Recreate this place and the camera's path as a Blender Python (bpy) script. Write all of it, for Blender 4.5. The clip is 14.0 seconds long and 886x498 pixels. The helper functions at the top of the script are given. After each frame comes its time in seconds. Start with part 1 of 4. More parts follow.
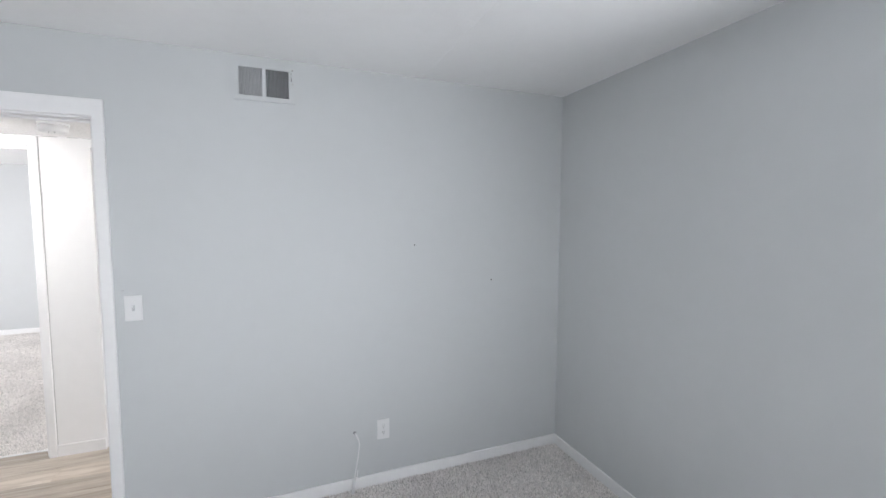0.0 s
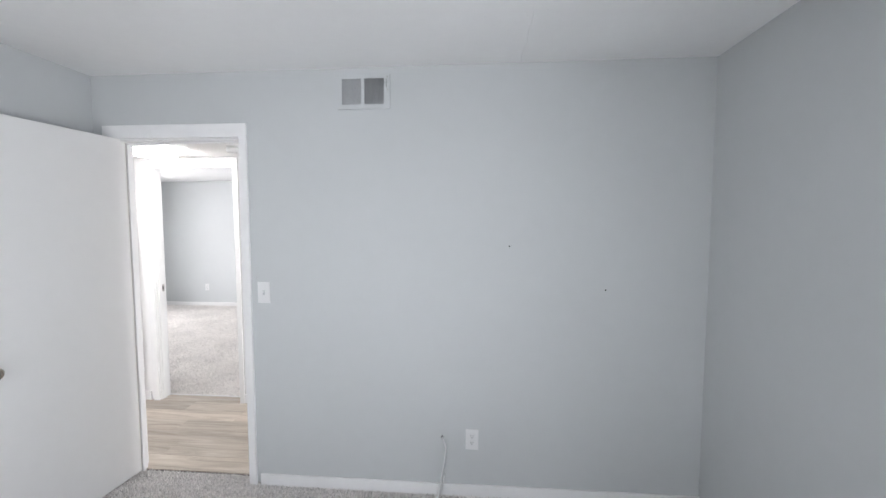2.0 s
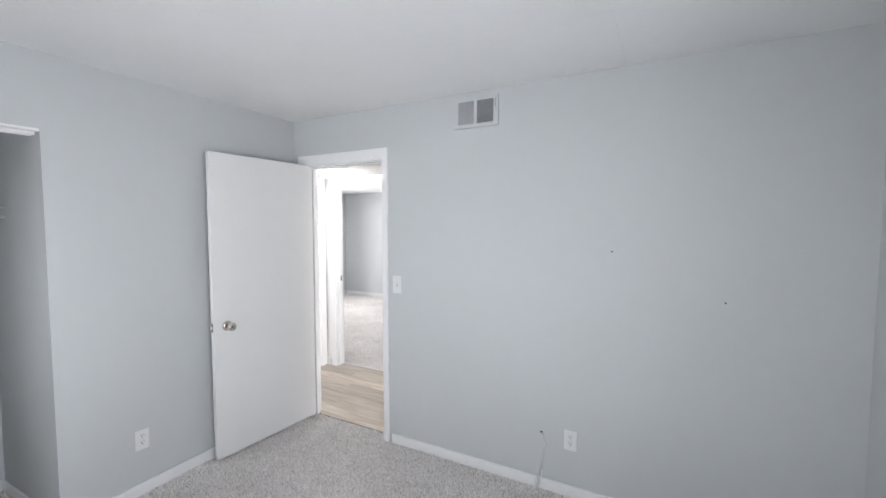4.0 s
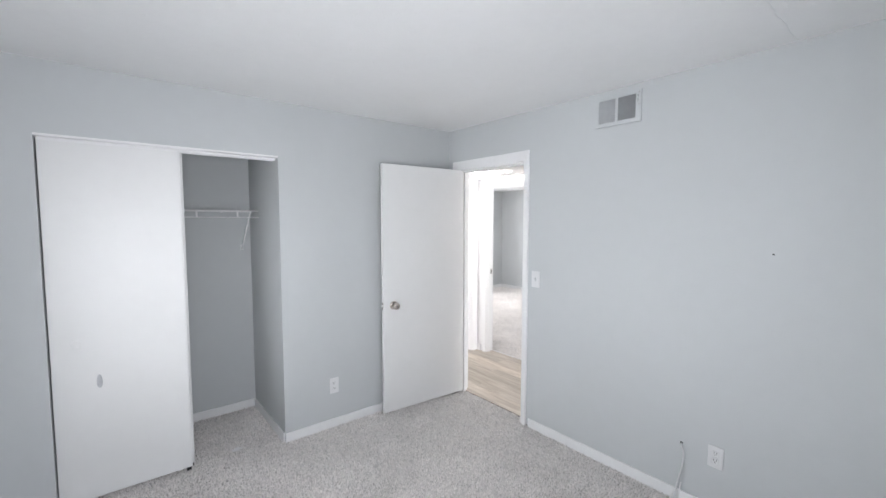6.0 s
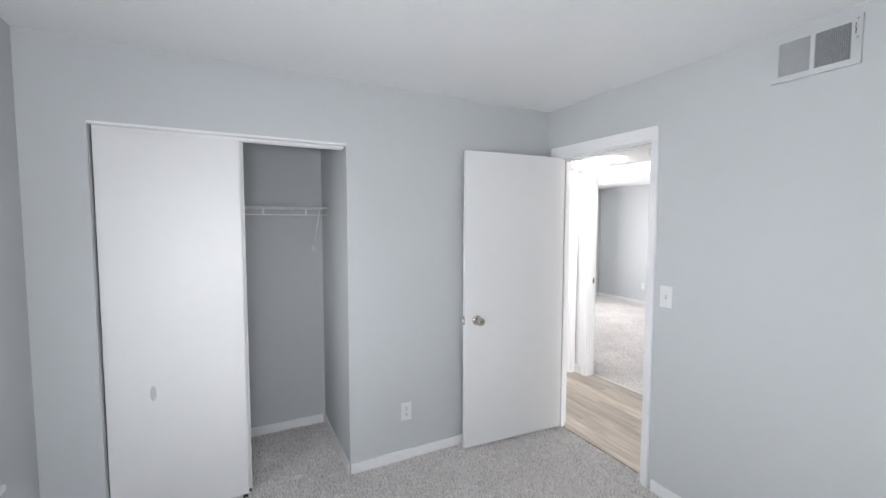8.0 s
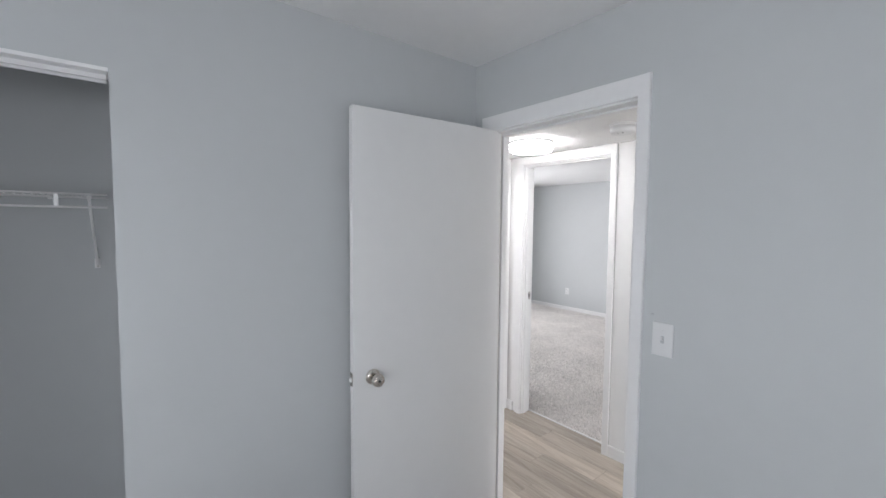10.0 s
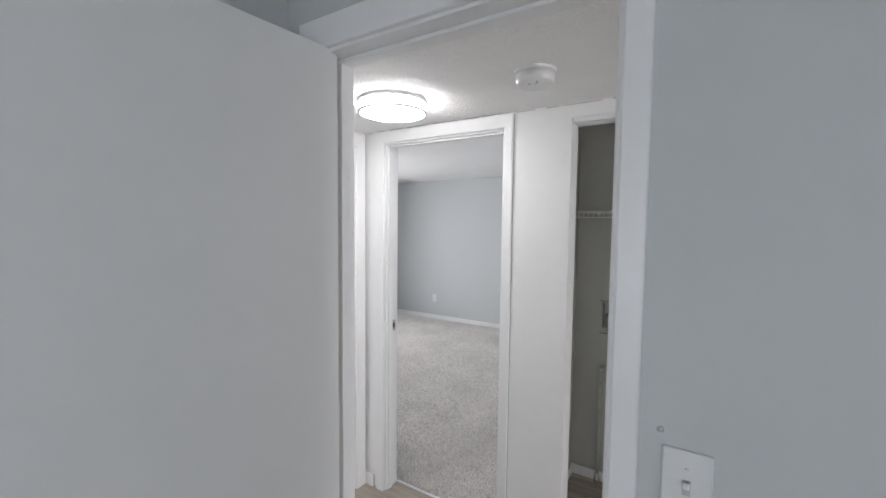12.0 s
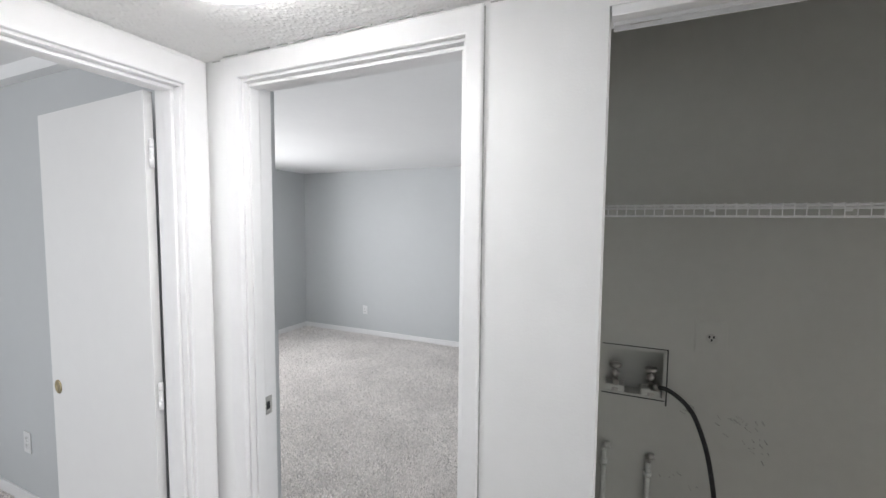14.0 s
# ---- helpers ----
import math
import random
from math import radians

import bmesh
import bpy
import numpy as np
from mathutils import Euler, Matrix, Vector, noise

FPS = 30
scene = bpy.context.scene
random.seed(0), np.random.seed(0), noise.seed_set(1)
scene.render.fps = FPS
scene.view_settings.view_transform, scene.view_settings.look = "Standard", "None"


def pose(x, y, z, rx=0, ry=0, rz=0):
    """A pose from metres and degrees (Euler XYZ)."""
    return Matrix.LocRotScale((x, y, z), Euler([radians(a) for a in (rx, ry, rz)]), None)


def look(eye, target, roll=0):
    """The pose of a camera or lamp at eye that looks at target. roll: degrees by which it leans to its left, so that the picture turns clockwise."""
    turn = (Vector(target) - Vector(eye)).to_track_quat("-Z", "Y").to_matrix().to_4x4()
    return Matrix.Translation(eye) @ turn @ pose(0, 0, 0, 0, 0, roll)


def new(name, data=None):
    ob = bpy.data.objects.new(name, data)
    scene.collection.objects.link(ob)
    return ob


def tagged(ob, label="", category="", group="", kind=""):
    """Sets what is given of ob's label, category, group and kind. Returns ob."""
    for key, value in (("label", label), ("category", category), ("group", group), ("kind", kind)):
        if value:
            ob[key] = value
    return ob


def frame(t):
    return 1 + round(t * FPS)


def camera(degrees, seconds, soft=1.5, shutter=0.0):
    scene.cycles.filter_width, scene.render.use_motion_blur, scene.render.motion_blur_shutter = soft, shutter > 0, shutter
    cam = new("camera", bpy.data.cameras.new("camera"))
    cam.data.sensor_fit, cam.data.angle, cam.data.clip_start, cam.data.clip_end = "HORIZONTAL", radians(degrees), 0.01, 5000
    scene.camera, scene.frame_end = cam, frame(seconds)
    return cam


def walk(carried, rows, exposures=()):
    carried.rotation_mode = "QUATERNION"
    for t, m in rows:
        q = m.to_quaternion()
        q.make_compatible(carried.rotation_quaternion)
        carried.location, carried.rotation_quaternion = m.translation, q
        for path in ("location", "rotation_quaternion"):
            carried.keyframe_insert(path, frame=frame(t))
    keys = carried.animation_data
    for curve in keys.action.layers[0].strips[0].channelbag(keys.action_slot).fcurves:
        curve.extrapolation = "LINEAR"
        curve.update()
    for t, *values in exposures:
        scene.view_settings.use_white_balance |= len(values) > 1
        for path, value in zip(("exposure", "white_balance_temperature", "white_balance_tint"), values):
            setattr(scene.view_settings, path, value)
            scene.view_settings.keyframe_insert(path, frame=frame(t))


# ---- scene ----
cam = camera(94.6, 14.0)
PATH = [
    (0, (-0.028, -0.046, 1.542), (0.695, 1.813, 1.396), 0.2),
    (0.5, (0.134, -0.019, 1.539), (0.644, 1.909, 1.392), 0.0),
    (1, (0.276, -0.013, 1.538), (0.567, 1.961, 1.391), 0.1),
    (1.5, (0.395, 0.018, 1.508), (0.466, 2.013, 1.382), -0.1),
    (2, (0.508, 0.033, 1.525), (0.343, 2.021, 1.389), -0.0),
    (2.5, (0.593, 0.028, 1.538), (0.217, 1.987, 1.397), -0.0),
    (3, (0.672, -0.003, 1.528), (0.097, 1.908, 1.397), -0.0),
    (5.5, (1.186, -0.167, 1.539), (-0.23, 1.24, 1.411), -0.0),
    (6, (1.179, -0.171, 1.548), (-0.366, 1.091, 1.411), -0.0),
    (6.5, (1.142, -0.132, 1.521), (-0.527, 0.963, 1.396), 0.0),
    (7, (1.024, -0.063, 1.522), (-0.733, 0.885, 1.396), 0.0),
    (7.2, (0.97, -0.035, 1.523), (-0.811, 0.865, 1.398), 0.0),
    (9.5, (0.138, 0.576, 1.527), (-1.519, 1.689, 1.396), 0.5),
    (10, (-0.062, 0.738, 1.525), (-1.625, 1.98, 1.4), 0.5),
    (10.5, (-0.226, 0.903, 1.523), (-1.684, 2.266, 1.397), 0.5),
    (11, (-0.4, 1.082, 1.527), (-1.737, 2.565, 1.406), 0.6),
    (11.5, (-0.548, 1.274, 1.522), (-1.759, 2.861, 1.404), 0.5),
    (12, (-0.683, 1.486, 1.54), (-1.757, 3.168, 1.418), 0.6),
    (12.5, (-0.787, 1.708, 1.558), (-1.753, 3.454, 1.42), 0.7),
    (13, (-0.901, 1.926, 1.559), (-1.771, 3.721, 1.424), 0.7),
    (13.5, (-1.006, 2.161, 1.55), (-1.811, 3.987, 1.416), 0.7),
    (14, (-1.125, 2.337, 1.561), (-1.933, 4.161, 1.426), 0.5),
]
walk(cam, [(t, look(eye, target, roll)) for t, eye, target, roll in PATH],
     [(0, -0.12, 6500, 12), (3, -0.14, 6500, 12), (5.5, -0.04, 6500, 12), (7.2, -0.02, 6500, 12), (9.5, -0.52, 6450, 12), (11, -0.82, 6400, 12),
      (12, -1.0, 6400, 11), (12.5, -0.98, 6380, 11), (13, -0.86, 6400, 10), (14, -0.78, 6400, 10)])

# ---- daylight, lamps outside the window and outside openings out of view ----
world = bpy.data.worlds.new("sky")
scene.world = world
world.use_nodes = True
_nt = world.node_tree
_sky = _nt.nodes.new("ShaderNodeTexSky")
_sky.sky_type, _sky.sun_disc, _sky.sun_elevation, _sky.sun_rotation = "NISHITA", False, radians(40), radians(30)
_nt.links.new(_sky.outputs[0], _nt.nodes["Background"].inputs[0])
_nt.nodes["Background"].inputs[1].default_value = 0.10


def opening_light(name, eye, target, w, h, watts, color):
    d = bpy.data.lights.new(name, "AREA")
    d.shape, d.size, d.size_y, d.energy, d.color = "RECTANGLE", w, h, watts, color
    ob = new(name, d)
    ob.matrix_world = look(eye, target)
    return ob


XE_OUT = 1.95
DAY = (0.935, 0.96, 1.0)
LAWN = (0.95, 0.975, 1.0)
SOFT = (0.995, 0.983, 0.985)
opening_light("daylight_bedroom", (-0.45, -1.15, 0.95), (-0.45, 0.0, 1.75), 2.5, 1.5, 84, LAWN)
# Fill lamp for the west side, behind an added east opening.
opening_light("fill_bedroom_side", (XE_OUT + 0.05, 0.0, 1.1), (0.0, 0.0, 1.9), 1.1, 1.35, 57, DAY)
opening_light("daylight_far_room", (-5.80, 4.75, 1.35), (-4.0, 4.75, 1.30), 1.6, 1.4, 170, SOFT)
opening_light("daylight_west_room", (-3.6, 0.20, 1.45), (-3.6, 2.0, 1.15), 1.4, 1.3, 68, SOFT)
# Fill lamp: the hall's far end and its opening are unseen additions.
opening_light("fill_hall_end", (2.9, 2.79, 1.3), (0.0, 2.79, 1.2), 0.8, 1.5, 94, (1.0, 0.985, 0.975))

# ---- plan ----
XE, XW, YS, YN, HB = 1.70, -1.677, -0.675, 2.235, 2.343     # bedroom
NB = YN + 0.115                                             # hall side of the bedroom's north wall
HX, HY, HH = -2.33, 3.23, 2.047                             # hall: west wall, north wall, ceiling
HYB = HY + 0.105
WRY = 3.39                                                  # side room north wall
R2X, R2Y, R2H = -5.42, 7.02, 2.235                          # far room
LX, LY = -1.33, 4.02                                        # laundry closet
CX = -2.43                                                  # back of the bedroom closet
DL, DR, DT = -1.562, -0.800, 1.995                          # bedroom door opening
D2L, D2R, D2T = -2.190, -1.458, 1.985                       # far room's door opening
WS, WN, WT = 2.42, 3.157, 1.965                             # west door opening
CS, CN, CT = -0.443, 0.730, 1.983                           # closet opening
WX0, WX1, WZ0, WZ1 = -1.255, 0.35, 0.585, 1.965             # window opening

# ---- materials ----


def node(nt, kind, **values):
    n = nt.nodes.new(kind)
    for k, v in values.items():
        n.inputs[k].default_value = v
    return n


def material(name, color, rough=0.5, metal=0.0, bumps=(), tint=0.0, tint_scale=2.0, random=0.0, island=False, spec=0.5, emit=0.0, specks=0.0):
    """bumps: rows of (scale, strength, kind). tint: how far colour wanders at tint_scale and at ten times that."""
    m = bpy.data.materials.new(name)
    m.use_nodes = True
    nt = m.node_tree
    b = nt.nodes["Principled BSDF"]
    b.inputs["Base Color"].default_value = (*color, 1)
    b.inputs["Roughness"].default_value = rough
    b.inputs["Metallic"].default_value = metal
    b.inputs["Specular IOR Level"].default_value = spec
    co = nt.nodes.new("ShaderNodeTexCoord").outputs["Object"]
    if tint or random:
        total = None
        if tint:
            for sc, amount in ((tint_scale, tint), (tint_scale * 11, tint * 0.6)):
                n = node(nt, "ShaderNodeTexNoise", Scale=sc, Detail=4.0)
                nt.links.new(co, n.inputs["Vector"])
                r = node(nt, "ShaderNodeMapRange")
                r.inputs[1].default_value, r.inputs[2].default_value = 0.3, 0.7
                r.inputs[3].default_value, r.inputs[4].default_value = 1 - amount, 1 + amount
                nt.links.new(n.outputs[0], r.inputs[0])
                if total is None:
                    total = r.outputs[0]
                else:
                    mm = nt.nodes.new("ShaderNodeMath")
                    mm.operation = "MULTIPLY"
                    nt.links.new(total, mm.inputs[0]), nt.links.new(r.outputs[0], mm.inputs[1])
                    total = mm.outputs[0]
        if random:
            if island:
                src = nt.nodes.new("ShaderNodeNewGeometry").outputs["Random Per Island"]
            else:
                src = nt.nodes.new("ShaderNodeObjectInfo").outputs["Random"]
            r = node(nt, "ShaderNodeMapRange")
            r.inputs[3].default_value, r.inputs[4].default_value = 1 - random, 1 + random
            nt.links.new(src, r.inputs[0])
            if specks:                                   # a few much darker pieces
                cut = nt.nodes.new("ShaderNodeMath")
                cut.operation, cut.inputs[1].default_value = "GREATER_THAN", specks
                nt.links.new(src, cut.inputs[0])
                soft = node(nt, "ShaderNodeMapRange")
                soft.inputs[3].default_value, soft.inputs[4].default_value = 0.84, 1.0
                nt.links.new(cut.outputs[0], soft.inputs[0])
                both = nt.nodes.new("ShaderNodeMath")
                both.operation = "MULTIPLY"
                nt.links.new(soft.outputs[0], both.inputs[0]), nt.links.new(r.outputs[0], both.inputs[1])
                r = both
            if total is None:
                total = r.outputs[0]
            else:
                mm = nt.nodes.new("ShaderNodeMath")
                mm.operation = "MULTIPLY"
                nt.links.new(total, mm.inputs[0]), nt.links.new(r.outputs[0], mm.inputs[1])
                total = mm.outputs[0]
        hsv = nt.nodes.new("ShaderNodeHueSaturation")
        hsv.inputs["Color"].default_value = (*color, 1)
        nt.links.new(total, hsv.inputs["Value"])
        nt.links.new(hsv.outputs[0], b.inputs["Base Color"])
    last = None
    for sc, strength, kind in bumps:
        if kind == "voronoi":
            n = node(nt, "ShaderNodeTexVoronoi", Scale=sc)
            n.feature = "SMOOTH_F1"
        else:
            n = node(nt, "ShaderNodeTexNoise", Scale=sc, Detail=5.0, Roughness=0.6)
        nt.links.new(co, n.inputs["Vector"])
        bp = nt.nodes.new("ShaderNodeBump")
        bp.inputs["Strength"].default_value, bp.inputs["Distance"].default_value = strength, 0.004
        nt.links.new(n.outputs[0], bp.inputs["Height"])
        if last is not None:
            nt.links.new(last, bp.inputs["Normal"])
        last = bp.outputs[0]
    if last is not None:
        nt.links.new(last, b.inputs["Normal"])
    if emit:
        b.inputs["Emission Color"].default_value = (*color, 1)
        b.inputs["Emission Strength"].default_value = emit
    return m


def wood_material():
    m = bpy.data.materials.new("oak_vinyl_plank")
    m.use_nodes = True
    nt = m.node_tree
    b = nt.nodes["Principled BSDF"]
    b.inputs["Roughness"].default_value = 0.42
    co = nt.nodes.new("ShaderNodeTexCoord").outputs["Object"]
    info = nt.nodes.new("ShaderNodeObjectInfo").outputs["Random"]
    shift = node(nt, "ShaderNodeVectorMath")
    shift.operation = "SCALE"
    shift.inputs[0].default_value = (37, 19, 5)
    nt.links.new(info, shift.inputs["Scale"])
    add = node(nt, "ShaderNodeVectorMath")
    nt.links.new(co, add.inputs[0]), nt.links.new(shift.outputs[0], add.inputs[1])
    mp = node(nt, "ShaderNodeMapping")
    mp.inputs["Scale"].default_value = (1.6, 17, 1)
    nt.links.new(add.outputs[0], mp.inputs[0])
    n = node(nt, "ShaderNodeTexNoise", Scale=1.0, Detail=9.0, Roughness=0.68, Distortion=0.9)
    nt.links.new(mp.outputs[0], n.inputs["Vector"])
    ramp = nt.nodes.new("ShaderNodeValToRGB")
    e = ramp.color_ramp.elements
    e[0].position, e[0].color = 0.30, (0.29, 0.245, 0.20, 1)
    e[1].position, e[1].color = 0.72, (0.64, 0.585, 0.515, 1)
    mid = ramp.color_ramp.elements.new(0.5)
    mid.color = (0.47, 0.41, 0.345, 1)
    nt.links.new(n.outputs[0], ramp.inputs[0])
    hsv = nt.nodes.new("ShaderNodeHueSaturation")
    r = node(nt, "ShaderNodeMapRange")
    r.inputs[3].default_value, r.inputs[4].default_value = 0.8, 1.2
    nt.links.new(info, r.inputs[0]), nt.links.new(r.outputs[0], hsv.inputs["Value"])
    nt.links.new(ramp.outputs[0], hsv.inputs["Color"]), nt.links.new(hsv.outputs[0], b.inputs["Base Color"])
    bp = nt.nodes.new("ShaderNodeBump")
    bp.inputs["Strength"].default_value, bp.inputs["Distance"].default_value = 0.25, 0.002
    nt.links.new(n.outputs[0], bp.inputs["Height"]), nt.links.new(bp.outputs[0], b.inputs["Normal"])
    return m


def glass_material():
    m = bpy.data.materials.new("window_glass")
    m.use_nodes = True
    b = m.node_tree.nodes["Principled BSDF"]
    b.inputs["Transmission Weight"].default_value, b.inputs["Roughness"].default_value, b.inputs["IOR"].default_value = 1, 0, 1.45
    return m


def slat_material():
    """White faux wood that lets a little daylight through."""
    m = material("blind_slat_white", (0.82, 0.83, 0.84), 0.4, bumps=((60, 0.05, "noise"),))
    nt = m.node_tree
    tr = nt.nodes.new("ShaderNodeBsdfTranslucent")
    tr.inputs[0].default_value = (0.85, 0.87, 0.9, 1)
    mix = nt.nodes.new("ShaderNodeMixShader")
    mix.inputs[0].default_value = 0.12
    nt.links.new(nt.nodes["Principled BSDF"].outputs[0], mix.inputs[1]), nt.links.new(tr.outputs[0], mix.inputs[2])
    nt.links.new(mix.outputs[0], nt.nodes["Material Output"].inputs[0])
    return m


PEEL = ((260, 0.10, "noise"), (38, 0.06, "noise"))
WALL = material("wall_paint_grey", (0.553, 0.573, 0.583), 0.62, bumps=PEEL, tint=0.012, tint_scale=1.3)
HALLWALL = material("wall_paint_pale", (0.83, 0.83, 0.83), 0.5, bumps=((180, 0.16, "noise"), (30, 0.15, "noise")), tint=0.015, tint_scale=1.5)
# Laundry grey is taken darker than its paint, to hold the recess's shade.
LAUNDRY = material("laundry_paint_shaded", (0.485, 0.488, 0.458), 0.6, bumps=((180, 0.12, "noise"), (30, 0.12, "noise")), tint=0.03, tint_scale=2.2)
CEIL = material("ceiling_knockdown_white", (0.875, 0.88, 0.885), 0.75, bumps=((55, 0.22, "noise"), (190, 0.18, "noise"), (9, 0.08, "noise")), tint=0.012)
POPCORN = material("ceiling_popcorn_white", (0.88, 0.878, 0.875), 0.8, bumps=((260, 0.25, "noise"),), tint=0.02, tint_scale=6)
TRIM = material("trim_white_gloss", (0.83, 0.83, 0.835), 0.32, bumps=((45, 0.03, "noise"),), tint=0.02, tint_scale=3)
DOOR = material("door_white_satin", (0.79, 0.79, 0.787), 0.36, bumps=((30, 0.05, "noise"), (220, 0.04, "noise")), tint=0.012, tint_scale=1.5)
EDGE = material("door_edge_cream", (0.72, 0.69, 0.62), 0.45, bumps=((40, 0.2, "noise"),), tint=0.06, tint_scale=5)
PLASTIC = material("plate_white_plastic", (0.74, 0.745, 0.75), 0.28, tint=0.01, tint_scale=8)
# Near-black for dark parts, and for the shade inside slots and holes.
DARK = material("dark_hole_shade_and_parts", (0.03, 0.032, 0.035), 0.8, tint=0.2, tint_scale=30)
VENTBACK = material("duct_grey_shadow", (0.045, 0.05, 0.055), 0.8, tint=0.3, tint_scale=40)
VENTW = material("vent_white_enamel", (0.52, 0.535, 0.55), 0.4, tint=0.04, tint_scale=30)
NICKEL = material("satin_nickel", (0.62, 0.58, 0.53), 0.24, metal=1.0, bumps=((200, 0.04, "noise"),), tint=0.05, tint_scale=20)
STEEL = material("worn_steel", (0.45, 0.44, 0.42), 0.35, metal=1.0, bumps=((120, 0.2, "noise"),), tint=0.25, tint_scale=40)
BRASS = material("old_brass", (0.50, 0.42, 0.27), 0.35, metal=1.0, tint=0.2, tint_scale=40)
WIRE = material("white_vinyl_wire", (0.84, 0.84, 0.84), 0.35, tint=0.02, tint_scale=20)
RUBBER = material("braided_black_hose", (0.025, 0.025, 0.027), 0.5, bumps=((400, 0.6, "voronoi"),), tint=0.3, tint_scale=60)
PVC = material("painted_pipe_grey", (0.52, 0.53, 0.50), 0.5, bumps=((60, 0.3, "noise"),), tint=0.12, tint_scale=14)
CARPETBASE = material("carpet_backing_grey", (0.56, 0.535, 0.515), 0.95, bumps=((160, 0.8, "noise"),), tint=0.22, tint_scale=9, spec=0.1)
CARPET = material("carpet_pile_greige", (0.78, 0.755, 0.735), 0.95, tint=0.09, tint_scale=2.4, random=0.15, island=True, spec=0.1, specks=0.05)
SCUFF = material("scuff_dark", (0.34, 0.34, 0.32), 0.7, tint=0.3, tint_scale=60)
PUTTY = material("filler_patch_grey", (0.55, 0.56, 0.58), 0.6, tint=0.12, tint_scale=60)
PAPER = material("paper_scrap_white", (0.85, 0.85, 0.85), 0.7, tint=0.03, tint_scale=30)
GLOW = material("lamp_diffuser_white", (1.0, 0.985, 0.97), 0.5, emit=54.0)
WOOD = wood_material()
GLASS = glass_material()
SLAT = slat_material()
VINYLFRAME = material("window_frame_grey", (0.42, 0.43, 0.45), 0.45, tint=0.05, tint_scale=8)
LEAF = material("foliage_green", (0.07, 0.11, 0.05), 0.6, random=0.4, island=True)
GRASS = material("lawn_green", (0.09, 0.12, 0.05), 0.9, tint=0.3, tint_scale=0.6)

# ---- mesh helpers ----


def box(bm, x0, x1, y0, y1, z0, z1, bevel=0.0):
    m = Matrix.Translation(((x0 + x1) / 2, (y0 + y1) / 2, (z0 + z1) / 2)) @ Matrix.Diagonal((abs(x1 - x0), abs(y1 - y0), abs(z1 - z0), 1))
    vs = bmesh.ops.create_cube(bm, size=1, matrix=m)["verts"]
    if bevel:
        es = list({e for v in vs for e in v.link_edges})
        bmesh.ops.bevel(bm, geom=es, offset=bevel, segments=2, profile=0.5, affect="EDGES")
    return bm


def boxes(*rows, bevel=0.0):
    bm = bmesh.new()
    for r in rows:
        box(bm, *r, bevel=bevel)
    return bm


def lathe(profile, m, seg=32, bm=None):
    """profile: (radius, height) from base to tip about the z axis of m; both ends closed."""
    bm = bm or bmesh.new()
    rings = []
    for r, h in profile:
        rings.append([bm.verts.new(m @ Vector((max(r, 1e-4) * math.cos(2 * math.pi * i / seg), max(r, 1e-4) * math.sin(2 * math.pi * i / seg), h))) for i in range(seg)])
    for a, b in zip(rings, rings[1:]):
        for i in range(seg):
            f = bm.faces.new((a[i], a[(i + 1) % seg], b[(i + 1) % seg], b[i]))
            f.smooth = True
    bm.faces.new(rings[0][::-1]), bm.faces.new(rings[-1])
    return bm


def tube(points, radius, seg=8, bm=None):
    bm = bm or bmesh.new()
    pts = [Vector(p) for p in points]
    rings = []
    for i, p in enumerate(pts):
        d = (pts[min(i + 1, len(pts) - 1)] - pts[max(i - 1, 0)]).normalized()
        side = d.cross(Vector((0.31, 0.17, 0.93)) if abs(d.z) < 0.9 else Vector((1, 0.2, 0))).normalized()
        up = side.cross(d)
        rings.append([bm.verts.new(p + radius * (math.cos(2 * math.pi * k / seg) * side + math.sin(2 * math.pi * k / seg) * up)) for k in range(seg)])
    for a, b in zip(rings, rings[1:]):
        for k in range(seg):
            f = bm.faces.new((a[k], a[(k + 1) % seg], b[(k + 1) % seg], b[k]))
            f.smooth = True
    bm.faces.new(rings[0][::-1]), bm.faces.new(rings[-1])
    return bm


def bend(points, n=8):
    """A smooth run through the points."""
    p = [Vector(q) for q in points]
    p = [2 * p[0] - p[1], *p, 2 * p[-1] - p[-2]]
    out = []
    for i in range(1, len(p) - 2):
        for k in range(n):
            t = k / n
            a, b, c, d = p[i - 1:i + 3]
            out.append(0.5 * (2 * b + (c - a) * t + (2 * a - 5 * b + 4 * c - d) * t * t + (3 * b - a - 3 * c + d) * t ** 3))
    return out + [p[-2]]


def link(name, bm, mat, fix=True):
    if fix:
        bmesh.ops.recalc_face_normals(bm, faces=bm.faces)
    me = bpy.data.meshes.new(name)
    bm.to_mesh(me)
    bm.free()
    me.materials.append(mat)
    return new(name, me)


def part(name, bm, mat, parent, label=""):
    ob = link(name, bm, mat)
    ob.parent = parent
    ob.matrix_parent_inverse = parent.matrix_basis.inverted()
    return tagged(ob, label=label)


def structure(name, bm, mat, label, category):
    return tagged(link(name, bm, mat), label, category, kind="structure")


def thing(name, label, category, group="", at=(0, 0, 0), kind=""):
    ob = new(name)
    ob.empty_display_size = 0.05
    ob.matrix_basis = Matrix.Translation(at)
    return tagged(ob, label, category, group, kind)


